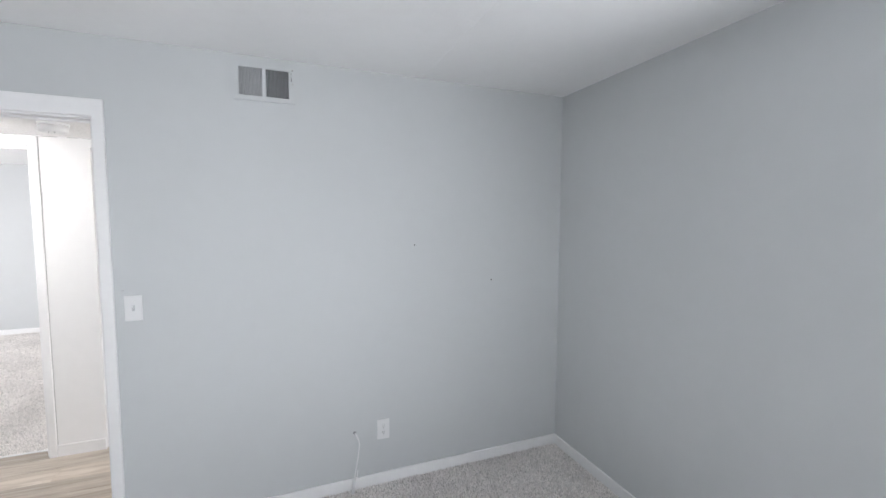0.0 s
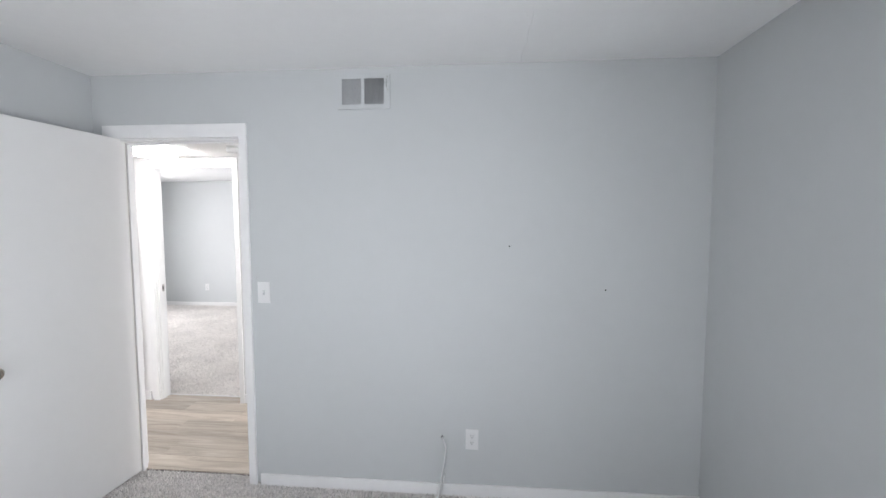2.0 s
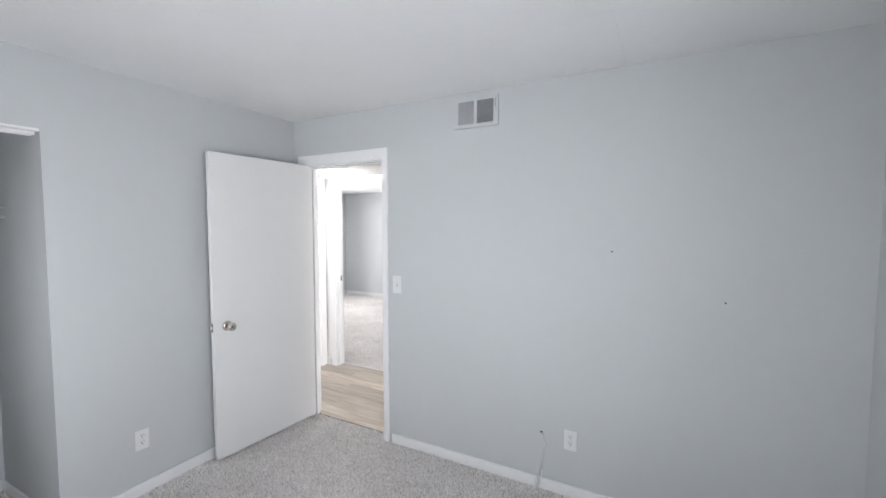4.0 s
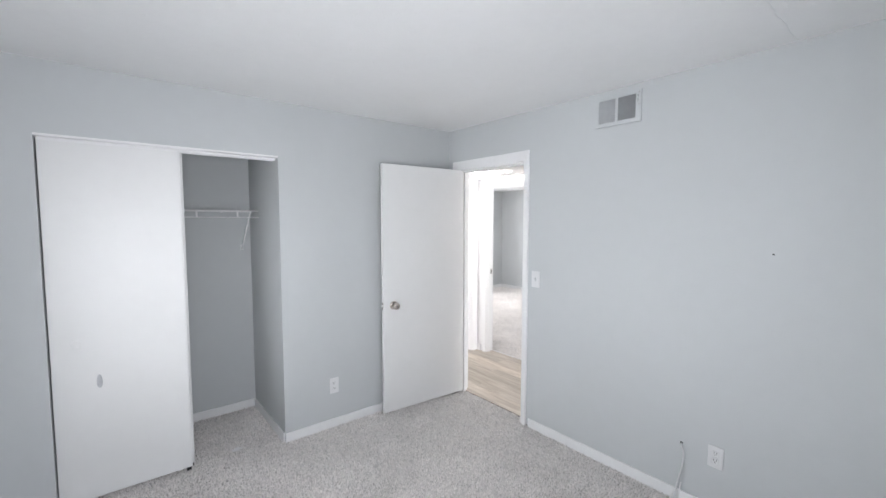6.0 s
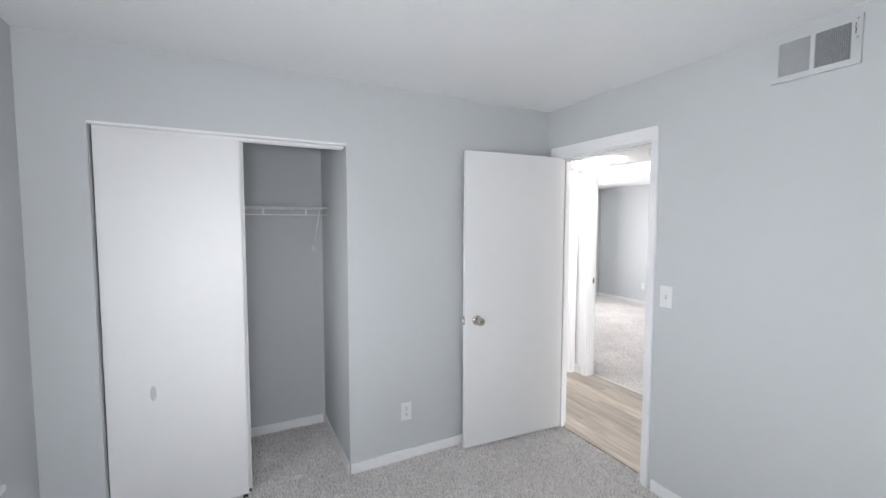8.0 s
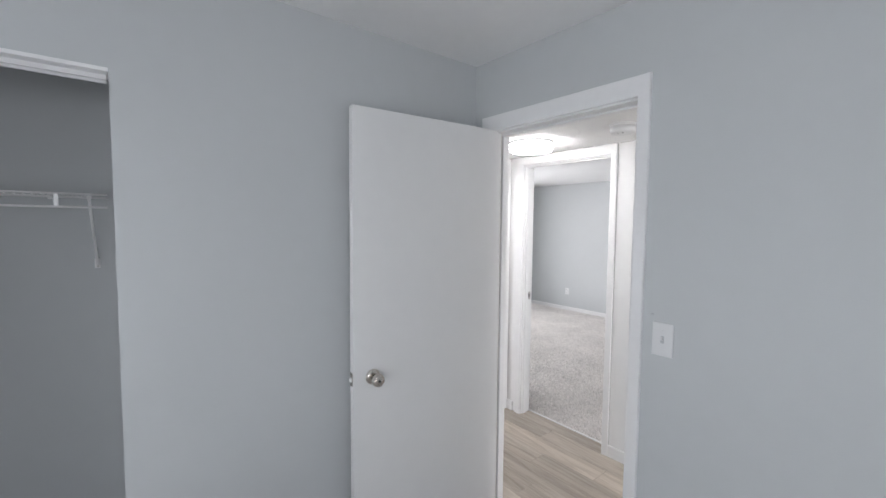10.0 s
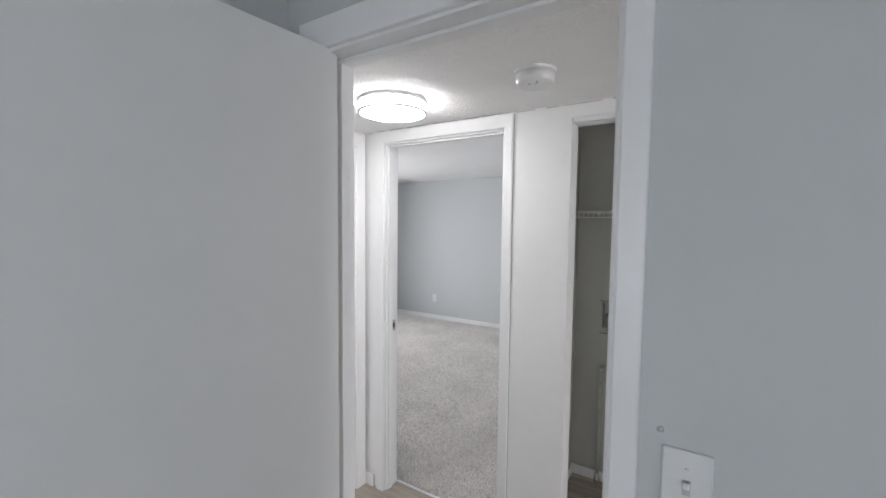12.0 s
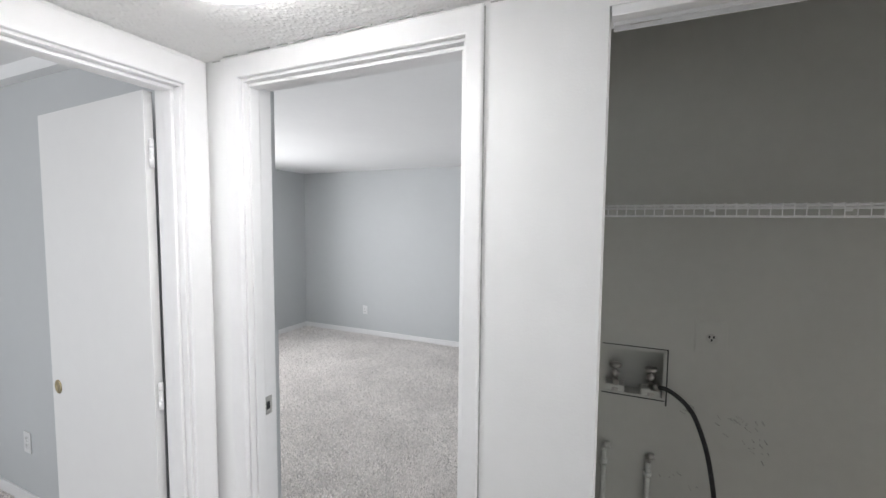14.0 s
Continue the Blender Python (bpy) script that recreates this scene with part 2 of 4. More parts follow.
# ---- walls ----
T = 0.115
XEo = XE + T
structure("wall_north", boxes((HX - T, DL, YN, NB, 0, HB), (DR, XEo, YN, NB, 0, HB), (DL, DR, YN, NB, DT, HB)), WALL,
          "smooth pale grey painted bedroom wall with a doorway", "wall")
# The opening lies out of view and is added for the side lamp.
structure("wall_east", boxes((XE, XEo, YS - 0.2, -0.5, 0, HB), (XE, XEo, 0.52, YN, 0, HB), (XE, XEo, -0.5, 0.52, 0, 0.6), (XE, XEo, -0.5, 0.52, 1.98, HB)), WALL, "smooth pale grey painted bedroom wall with an unseen opening added for light", "wall")
structure("wall_south", boxes((CX - T, WX0, YS - 0.2, YS, 0, HB), (WX1, XE, YS - 0.2, YS, 0, HB), (WX0, WX1, YS - 0.2, YS, 0, WZ0 - 0.03),
                              (WX0, WX1, YS - 0.2, YS, WZ1, HB)), WALL, "pale grey painted wall with a window opening", "wall")
structure("wall_west", boxes((XW - T, XW, YS, CS, 0, HB), (XW - T, XW, CN, YN, 0, HB), (XW - T, XW, CS, CN, CT, HB)), WALL,
          "pale grey painted bedroom wall with a closet opening", "wall")
structure("wall_closet", boxes((CX - T, CX, YS, CN + 0.12, 0, HB), (CX, XW - T, CN, CN + 0.12, 0, HB)), WALL,
          "pale grey painted closet walls", "wall")
structure("trim_closet_opening", boxes((XW - T, XW + 0.001, CS, CN - 0.001, CT - 0.012, CT), bevel=0.0015), TRIM,
          "thin white painted board under the closet head", "trim")
structure("wall_hall_west", boxes((HX - T, HX, NB, WS, 0, HB), (HX - T, HX, WN, HY, 0, HB), (HX - T, HX, WS, WN, WT, HB)), HALLWALL,
          "pale painted hall wall with a doorway", "wall")
structure("wall_hall_south", boxes((HX, DL - 0.06, NB, NB + 0.004, 0, HH), (DR + 0.06, 2.6, NB, NB + 0.004, 0, HH)), HALLWALL,
          "pale painted hall side of the bedroom wall", "wall")
structure("wall_hall_north", boxes((HX - T, D2L, HY, HYB, 0, HB), (D2R, -1.167, HY, HYB, 0, HB), (D2L, D2R, HY, HYB, D2T, HB),
                                   (-1.167, 0.45, HY, HYB, 1.986, HB), (0.45, 2.6, HY, HYB, 0, HB)), HALLWALL, "pale painted hall wall with a doorway and a closet opening", "wall")
# Added end wall, pierced only to let the fill lamp in.
structure("wall_hall_east", boxes((2.6, 2.6 + T, NB, 2.40, 0, HB), (2.6, 2.6 + T, 3.18, HY, 0, HB), (2.6, 2.6 + T, 2.40, 3.18, 0, 0.5), (2.6, 2.6 + T, 2.40, 3.18, 2.0, HB)), HALLWALL, "unseen pale wall at the hall's end with an opening added for light", "wall")
structure("wall_laundry_east", boxes((0.45, 0.45 + T, HYB, LY + 0.2, 0, HB)), LAUNDRY, "painted side wall of the laundry closet, grey deepened for shade", "wall")
structure("wall_bedroom_hall_side", boxes((XEo, 2.6, YN, NB, 0, HB)), HALLWALL, "pale painted hall wall", "wall")
BX0, BX1, BZ0, BZ1 = -1.180, -0.968, 0.905, 1.091
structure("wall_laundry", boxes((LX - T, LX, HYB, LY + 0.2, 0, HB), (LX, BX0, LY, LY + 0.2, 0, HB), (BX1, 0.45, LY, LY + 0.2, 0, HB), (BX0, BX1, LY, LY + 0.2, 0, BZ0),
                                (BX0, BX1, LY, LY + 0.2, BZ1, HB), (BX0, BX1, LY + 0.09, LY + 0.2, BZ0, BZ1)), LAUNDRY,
          "grey painted walls of the laundry closet, darkened for shade", "wall")
structure("wall_far_room_north", boxes((R2X - T, 0.6, R2Y, R2Y + T, 0, HB)), WALL, "pale grey painted far wall", "wall")
structure("wall_far_room_west", boxes((R2X - T, R2X, WRY + 0.11, 3.95, 0, HB), (R2X - T, R2X, 5.55, R2Y, 0, HB), (R2X - T, R2X, 3.95, 5.55, 0, 0.6), (R2X - T, R2X, 3.95, 5.55, 2.0, HB)), WALL,
          "pale grey painted wall with a window opening", "wall")
structure("wall_far_room_east", boxes((LX - T - 0.004, LX - T, HYB, LY + 0.2, 0, HB), (LX - T - 0.004, LX - T + 0.1, LY + 0.2, R2Y, 0, HB)), WALL, "pale grey painted wall", "wall")
structure("wall_west_room_north", boxes((R2X - T, HX - T, WRY, WRY + 0.11, 0, HB)), WALL, "pale grey painted wall behind an open door", "wall")
structure("wall_hall_corner", boxes((HX - T, HX - 0.002, HYB, WRY + 0.11, 0, HB)), WALL, "pale grey painted wall end", "wall")
structure("wall_west_room_west", boxes((-4.6 - T, -4.6, 0.4, WRY, 0, HB)), WALL, "pale grey painted wall", "wall")
structure("wall_west_room_south", boxes((-4.6, -4.3, 0.4, 0.5, 0, HB), (-2.9, CX - T, 0.4, 0.5, 0, HB), (-4.3, -2.9, 0.4, 0.5, 0, 0.75), (-4.3, -2.9, 0.4, 0.5, 2.05, HB)), WALL,
          "pale grey painted wall with a window opening", "wall")
structure("wall_west_room_east", boxes((CX - T - 0.004, CX - T, 0.5, CN + 0.12, 0, HB), (HX - T - 0.05, HX - T, CN + 0.12, NB, 0, HB)), WALL, "pale grey painted wall", "wall")
structure("ceiling_bedroom", boxes((CX - T, XEo, YS - 0.2, NB, HB, HB + 0.12)), CEIL, "white textured bedroom ceiling", "ceiling")
structure("ceiling_far_room", boxes((R2X - T, LX, HYB, R2Y + T, R2H, R2H + 0.1)), CEIL, "white textured ceiling of the far room", "ceiling")
structure("ceiling_west_room", boxes((-4.7, HX - T, 0.4, WRY, 2.3, 2.33)), CEIL, "white textured ceiling of the side room", "ceiling")
structure("ceiling_laundry", boxes((LX, 0.45, HYB, LY, HB - 0.05, HB)), CEIL, "white closet ceiling", "ceiling")


def ceiling_texture():
    """Knockdown flecks, thicker round the taped joint, and the joint's ridge."""
    rng = random.Random(11)
    bm = bmesh.new()
    rows = [(rng.uniform(XW + 0.05, XE - 0.05), rng.uniform(YS + 0.1, YN - 0.05), rng.uniform(0.002, 0.0045)) for _ in range(900)]
    for cx, cy, n, spread in ((0.66, 1.52, 70, 0.10), (0.80, 1.80, 40, 0.05), (0.6, 1.2, 50, 0.14), (0.75, 0.9, 60, 0.2), (-0.6, 0.6, 60, 0.3), (0.2, 0.4, 60, 0.3)):
        rows += [(rng.gauss(cx, spread), rng.gauss(cy, spread), rng.uniform(0.003, 0.008)) for _ in range(n)]
    for x, y, rad in rows:
        m = Matrix.Translation((x, y, HB)) @ pose(0, 0, 0, 0, 0, rng.uniform(0, 180)) @ Matrix.Diagonal((rng.uniform(0.8, 2.0), 1, 0.55, 1))
        vs = [bm.verts.new(m @ Vector((rad * rng.uniform(0.7, 1.2) * math.cos(k * math.pi / 3), rad * rng.uniform(0.7, 1.2) * math.sin(k * math.pi / 3), 0.0005))) for k in range(6)]
        tip = bm.verts.new(m @ Vector((rng.uniform(-0.3, 0.3) * rad, 0, -rad)))
        for k in range(6):
            bm.faces.new((vs[k], vs[(k + 1) % 6], tip)).smooth = True
    tube([(0.726 + 0.004 * math.sin(k * 1.7), 0.6 + k * 0.06, HB + 0.001) for k in range(28)], 0.0028, 6, bm)
    ob = link("ceiling_flecks", bm, CEIL)
    ob.parent = bpy.data.objects["ceiling_bedroom"]
    tagged(ob, kind="stuff")


ceiling_texture()


def fractal(shape, cell, seed):
    """Smooth value noise on a grid; cell in grid steps."""
    rng = np.random.default_rng(seed)
    n0, n1 = shape
    g = rng.random((int(n0 / cell) + 3, int(n1 / cell) + 3))
    a, b = np.arange(n0) / cell, np.arange(n1) / cell
    i, j = a.astype(int), b.astype(int)
    fa, fb = a - i, b - j
    fa, fb = (fa * fa * (3 - 2 * fa))[:, None], (fb * fb * (3 - 2 * fb))[None, :]
    return (g[np.ix_(i, j)] * (1 - fa) + g[np.ix_(i + 1, j)] * fa) * (1 - fb) + (g[np.ix_(i, j + 1)] * (1 - fa) + g[np.ix_(i + 1, j + 1)] * fa) * fb


def grid_mesh(name, x0, x1, y0, y1, heights):
    n0, n1 = heights.shape
    X, Y = np.meshgrid(np.linspace(x0, x1, n0), np.linspace(y0, y1, n1), indexing="ij")
    co = np.stack((X, Y, heights), -1).reshape(-1, 3)
    k = np.arange(n0 * n1).reshape(n0, n1)
    quads = np.stack((k[:-1, :-1], k[:-1, 1:], k[1:, 1:], k[1:, :-1]), -1).reshape(-1, 4)
    me = bpy.data.meshes.new(name)
    me.from_pydata(co.tolist(), [], quads.tolist())
    me.polygons.foreach_set("use_smooth", [True] * len(me.polygons))
    return me


def popcorn_ceiling():
    x0, x1, y0, y1 = HX, 0.45, NB, HY
    n0, n1 = 1150, 364
    f = 0.6 * fractal((n0, n1), 1.9, 5) + 0.4 * fractal((n0, n1), 3.6, 6)
    lumps = np.clip(f - 0.52, 0, 0.3) / 0.3
    z = HH - 0.0024 * lumps ** 0.8 - 0.001 * fractal((n0, n1), 25, 8)
    me = grid_mesh("ceiling_hall", x0, x1, y0, y1, z)
    me.materials.append(POPCORN)
    ob = new("ceiling_hall", me)
    tagged(ob, "white popcorn textured dropped hall ceiling", "ceiling", kind="structure")
    structure("ceiling_hall_slab", boxes((HX, 2.6, NB, HY, HH + 0.004, HB)), CEIL, "slab above the dropped hall ceiling", "ceiling")


popcorn_ceiling()

# ---- floors ----
structure("floor", boxes((R2X - T, 2.7, YS - 0.2, R2Y + T, -0.12, -0.025)), CARPETBASE, "subfloor under the carpet and planks", "floor")
FZ = -0.012
carpet_bed = structure("floor_bedroom_carpet", boxes((CX, XE, YS, YN, -0.025, FZ), (DL, DR, YN, 2.302, -0.025, FZ)), CARPETBASE, "greige cut pile carpet", "carpet")
carpet_far = structure("floor_far_room_carpet", boxes((HX, LX - T, HYB + 0.004, WRY + 0.11, -0.025, FZ), (R2X, LX - T, WRY + 0.11, R2Y, -0.025, FZ)), CARPETBASE, "greige cut pile carpet", "carpet")
carpet_west = structure("floor_west_room_carpet", boxes((-4.6, HX - T, 0.5, WRY, -0.025, FZ)), CARPETBASE, "greige cut pile carpet", "carpet")


def pile(name, x0, x1, y0, y1, step, parent, seed, top=0.0):
    """Cut pile: leaning three-sided tufts on a jittered grid."""
    rng = np.random.default_rng(seed)
    gx, gy = np.meshgrid(np.arange(x0 + step / 2, x1, step), np.arange(y0 + step / 2, y1, step), indexing="ij")
    n = gx.size
    c = np.stack((gx.ravel(), gy.ravel()), -1) + rng.uniform(-0.5, 0.5, (n, 2)) * step
    turn = rng.uniform(0, 2 * np.pi, n)
    r = step * rng.uniform(0.62, 0.98, n)
    lean = rng.normal(0, 0.4 * step, (n, 2))
    h = top + rng.uniform(-0.004, 0.003, n)
    co = np.zeros((n, 4, 3))
    for k in range(3):
        a = turn + k * 2 * np.pi / 3
        co[:, k, 0], co[:, k, 1], co[:, k, 2] = c[:, 0] + r * np.cos(a), c[:, 1] + r * np.sin(a), FZ - 0.003
    co[:, 3, :2], co[:, 3, 2] = c + lean, h
    co[:, :, 0], co[:, :, 1] = np.clip(co[:, :, 0], x0, x1), np.clip(co[:, :, 1], y0, y1)
    base = np.arange(n)[:, None, None] * 4
    tri = base + np.array([[0, 1, 3], [1, 2, 3], [2, 0, 3]])[None]
    me = bpy.data.meshes.new(name)
    me.from_pydata(co.reshape(-1, 3).tolist(), [], tri.reshape(-1, 3).tolist())
    me.materials.append(CARPET)
    ob = new(name, me)
    ob.parent = parent
    return tagged(ob, kind="stuff")


pile("carpet_pile", XW, XE, YS, YN, 0.0085, carpet_bed, 1)
pile("carpet_pile", DL, DR, YN, 2.302, 0.0085, carpet_bed, 2)
pile("carpet_pile", CX, XW, CS - 0.1, CN, 0.0085, carpet_bed, 3)
pile("carpet_pile", HX, LX - T, HYB + 0.004, 4.6, 0.0085, carpet_far, 4)
pile("carpet_pile", R2X, -1.6, 4.6, R2Y, 0.0115, carpet_far, 5)
pile("carpet_pile", R2X, HX, WRY + 0.11, 4.6, 0.0125, carpet_far, 7)
pile("carpet_pile", -4.6, HX - T, 2.0, WRY, 0.0115, carpet_west, 6)
structure("trim_carpet_strip", boxes((D2L, D2R, HYB - 0.004, HYB + 0.012, -0.02, 0.004), bevel=0.002), TRIM, "thin pale strip between planks and carpet", "trim")


# ---- baseboards ----
def baseboard(name, rows, h=0.056):
    bm = bmesh.new()
    for x0, x1, y0, y1 in rows:
        box(bm, x0, x1, y0, y1, -0.02, h, bevel=0.004)
    return structure(name, bm, TRIM, "low white painted baseboard", "baseboard")


B = 0.013
baseboard("baseboard_bedroom", [(DR + 0.06, XE, YN - B, YN), (XE - B, XE, YS, YN - B), (XW, XW + B, CN, YN), (XW, XW + B, YS, CS), (XW, XE, YS, YS + B)])
baseboard("baseboard_closet", [(CX, CX + B, YS, CN), (CX + B, XW - 0.004, CN - B, CN)])
baseboard("baseboard_hall", [(D2R + 0.034, -1.167, HY - B, HY), (HX, D2L - 0.07, HY - B, HY)], 0.075)
baseboard("baseboard_far_room", [(R2X, LX - T, R2Y - B, R2Y), (R2X, R2X + B, HYB, R2Y - B)])
baseboard("baseboard_west_room", [(-4.6, HX - T, WRY - B, WRY)])
baseboard("baseboard_laundry", [(LX + 0.002, LX + B, HYB + 0.002, LY), (LX + B, 0.45, LY - B, LY)])


# ---- door frames ----
def door_frame(name, label, along, a0, a1, top, faces, c0, c1, widths, ztop, stop=0.5, first_stop=0.011):
    """A lined opening. along: 'x' or 'y'; a0..a1 the opening, c0..c1 the wall's thickness; faces: the sides that carry casing; widths: casing at a0, a1 and head."""
    root = tagged(new(name), label, "door frame", kind="structure")

    def put(pname, u0, u1, v0, v1, z0, z1, bevel=0.003, mat=TRIM):
        r = (u0, u1, v0, v1, z0, z1) if along == "x" else (v0, v1, u0, u1, z0, z1)
        part(pname, boxes(r, bevel=bevel), mat, root)

    def mitred(pname, outline, eased, lo, hi, side):
        """A board with mitred ends; eased: which of its long front edges are rounded over."""
        bm = bmesh.new()
        back, front = (hi, lo) if side < 0 else (lo, hi)
        near, far = ([bm.verts.new((u, v, z) if along == "x" else (v, u, z)) for u, z in outline] for v in (front, back))
        bm.faces.new(near), bm.faces.new(far[::-1])
        for k in range(4):
            bm.faces.new((near[k], far[k], far[(k + 1) % 4], near[(k + 1) % 4]))
        edges = [bm.edges.get((near[k], near[(k + 1) % 4])) for k in eased]
        bmesh.ops.bevel(bm, geom=edges, offset=0.004, segments=2, profile=0.5, affect="EDGES")
        part(pname, bm, TRIM, root)

    J = 0.016
    put("jamb", a0, a0 + J, c0 + 0.001, c1 - 0.001, -0.02, top - J, 0.002)
    put("jamb", a1 - J, a1, c0 + 0.001, c1 - 0.001, -0.02, top - J, 0.002)
    put("head_jamb", a0, a1, c0 + 0.001, c1 - 0.001, top - J, top, 0.002)
    s = c0 + (c1 - c0) * stop
    put("door_stop", a0 + J, a0 + J + first_stop, s, s + 0.035, -0.02, top - J - 0.011)
    put("door_stop", a1 - J - 0.011, a1 - J, s, s + 0.035, -0.02, top - J - 0.011)
    put("door_stop", a0 + J, a1 - J, s, s + 0.035, top - J - 0.011, top - J)
    w0, w1, wh = widths
    for side in faces:
        f = c0 if side < 0 else c1
        lo, hi = (f - 0.014, f) if side < 0 else (f, f + 0.014)
        zt = ztop[0] if side < 0 else ztop[1]
        i0, i1, zi, o0, o1 = a0 + 0.008, a1 - 0.008, top - 0.008, a0 - w0 + 0.008, a1 + w1 - 0.008
        mitred("casing", ((o0, -0.02), (i0, -0.02), (i0, zi), (o0, zt)), (1, 3), lo, hi, side)
        mitred("casing", ((o1, -0.02), (i1, -0.02), (i1, zi), (o1, zt)), (1, 3), lo, hi, side)
        mitred("casing_head", ((o0, zt), (o1, zt), (i1, zi), (i0, zi)), (0, 2), lo, hi, side)
    return root


f1 = door_frame("door_frame_1", "white painted frame around the bedroom doorway", "x", DL, DR, DT, (-1, 1), YN, NB, (0.061, 0.045, 0.066), (2.064, 2.040), 0.42, 0.026)
f2 = door_frame("door_frame_2", "white painted frame around the far room doorway", "x", D2L, D2R, D2T, (-1,), HY, HYB, (0.054, 0.041, 0.06), (2.038, 2.038), 0.17, 0.008)
f3 = door_frame("door_frame_3", "white painted frame around the side room doorway", "y", WS, WN, WT, (1,), HX - T, HX, (0.064, 0.07, 0.06), (2.03, 2.034), 0.5)
strike = part("strike_plate", boxes((D2L + 0.016, D2L + 0.0185, HYB - 0.052, HYB - 0.022, 0.925, 0.985), bevel=0.001), STEEL, f2, "worn steel strike plate")
part("latch_hole", boxes((D2L + 0.0184, D2L + 0.0192, HYB - 0.045, HYB - 0.031, 0.942, 0.968)), DARK, f2, "dark patch for the latch hole's shade")


# ---- doors ----
def knob(parent, m, lock=False, mat=NICKEL):
    rose = part("rosette", lathe(((0.033, 0), (0.033, 0.003), (0.029, 0.008), (0.016, 0.011)), m), mat, parent, "satin nickel rosette")
    k = part("knob", lathe(((0.011, 0.008), (0.011, 0.028), (0.019, 0.034), (0.0265, 0.044), (0.0275, 0.053), (0.025, 0.061), (0.017, 0.065), (0.0, 0.066)), m), mat, parent, "round satin nickel knob")
    if lock:
        part("privacy_button", lathe(((0.005, 0.0655), (0.005, 0.068), (0.0, 0.0685)), m, 16), DARK, k, "small dark lock button")
    return rose


def hinge(parent, x, y, z, mat=TRIM):
    h = part("hinge", lathe(((0.006, -0.043), (0.0065, -0.04), (0.0065, 0.04), (0.006, 0.043)), Matrix.Translation((x, y, z)), 14), mat, parent, "paint-covered hinge knuckle")
    for dz in (-0.0145, 0.0145):
        part("knuckle_ring", lathe(((0.0071, -0.012), (0.0071, 0.012)), Matrix.Translation((x, y, z + dz * 2)), 14), mat, h)


d1 = thing("interior_door", "flat white painted interior door standing open into the bedroom", "door", at=(-1.53, 2.25, 0.012))
H1, E1 = Vector((-1.515, 2.262, 0)), Vector((-1.570, 1.472, 0))
LW = (E1 - H1).length
M1 = pose(H1.x, H1.y, 0, 0, 0, math.degrees(math.atan2(E1.y - H1.y, E1.x - H1.x)))   # local x runs to the free edge, the seen face is y = 0


def on_leaf(bm, m):
    bm.transform(m)
    return bm


part("door_leaf", on_leaf(boxes((0, LW, -0.031, 0, 0.012, 1.990), bevel=0.002), M1), DOOR, d1)
part("hinge_edge", on_leaf(boxes((-0.002, -0.0002, -0.030, -0.001, 0.014, 1.988)), M1), EDGE, d1, "cream hinge edge")
KX = LW - 0.088
knob(d1, M1 @ Matrix.Translation((KX, 0, 0.878)) @ pose(0, 0, 0, -90, 0, 0), True)
knob(d1, M1 @ Matrix.Translation((KX, -0.031, 0.878)) @ pose(0, 0, 0, 90, 0, 0))
part("latch_plate", on_leaf(boxes((LW, LW + 0.0015, -0.027, -0.004, 0.85, 0.906), bevel=0.0005), M1), NICKEL, d1, "satin nickel latch plate")
part("latch_bolt", on_leaf(boxes((LW + 0.001, LW + 0.012, -0.021, -0.009, 0.868, 0.888), bevel=0.003), M1), PLASTIC, d1, "pale latch bolt")
for z in (0.22, 1.02, 1.79):
    part("hinge_plate", on_leaf(boxes((-0.0045, -0.0022, -0.028, -0.002, z - 0.044, z + 0.044), bevel=0.0008), M1), TRIM, d1, "paint-covered hinge plate")

d3 = thing("interior_door", "white painted interior door standing open against the side room wall", "door", at=(-2.45, 3.14, 0.012))
AX, AY = Vector((-2.467, 3.121, 0)), Vector((-3.192, 3.163, 0))
way = (AY - AX).normalized()
ang = math.degrees(math.atan2(way.y, way.x))
M3 = pose(AX.x, AX.y, 0, 0, 0, ang)
bm = boxes((0, (AY - AX).length, -0.026, 0.0, 0.012, 1.950), bevel=0.002)
bm.transform(M3)
part("door_leaf", bm, DOOR, d3)
part("cup_pull", lathe(((0.027, 0), (0.027, 0.003), (0.022, 0.005), (0.019, 0.002), (0.0, 0.001)), M3 @ Matrix.Translation(((AY - AX).length - 0.055, 0, 0.90)) @ pose(0, 0, 0, -90, 0, 0)), BRASS, d3, "small brass knob rosette")
for z in (0.24, 1.0, 1.76):
    hinge(d3, -2.4525, 3.132, z)


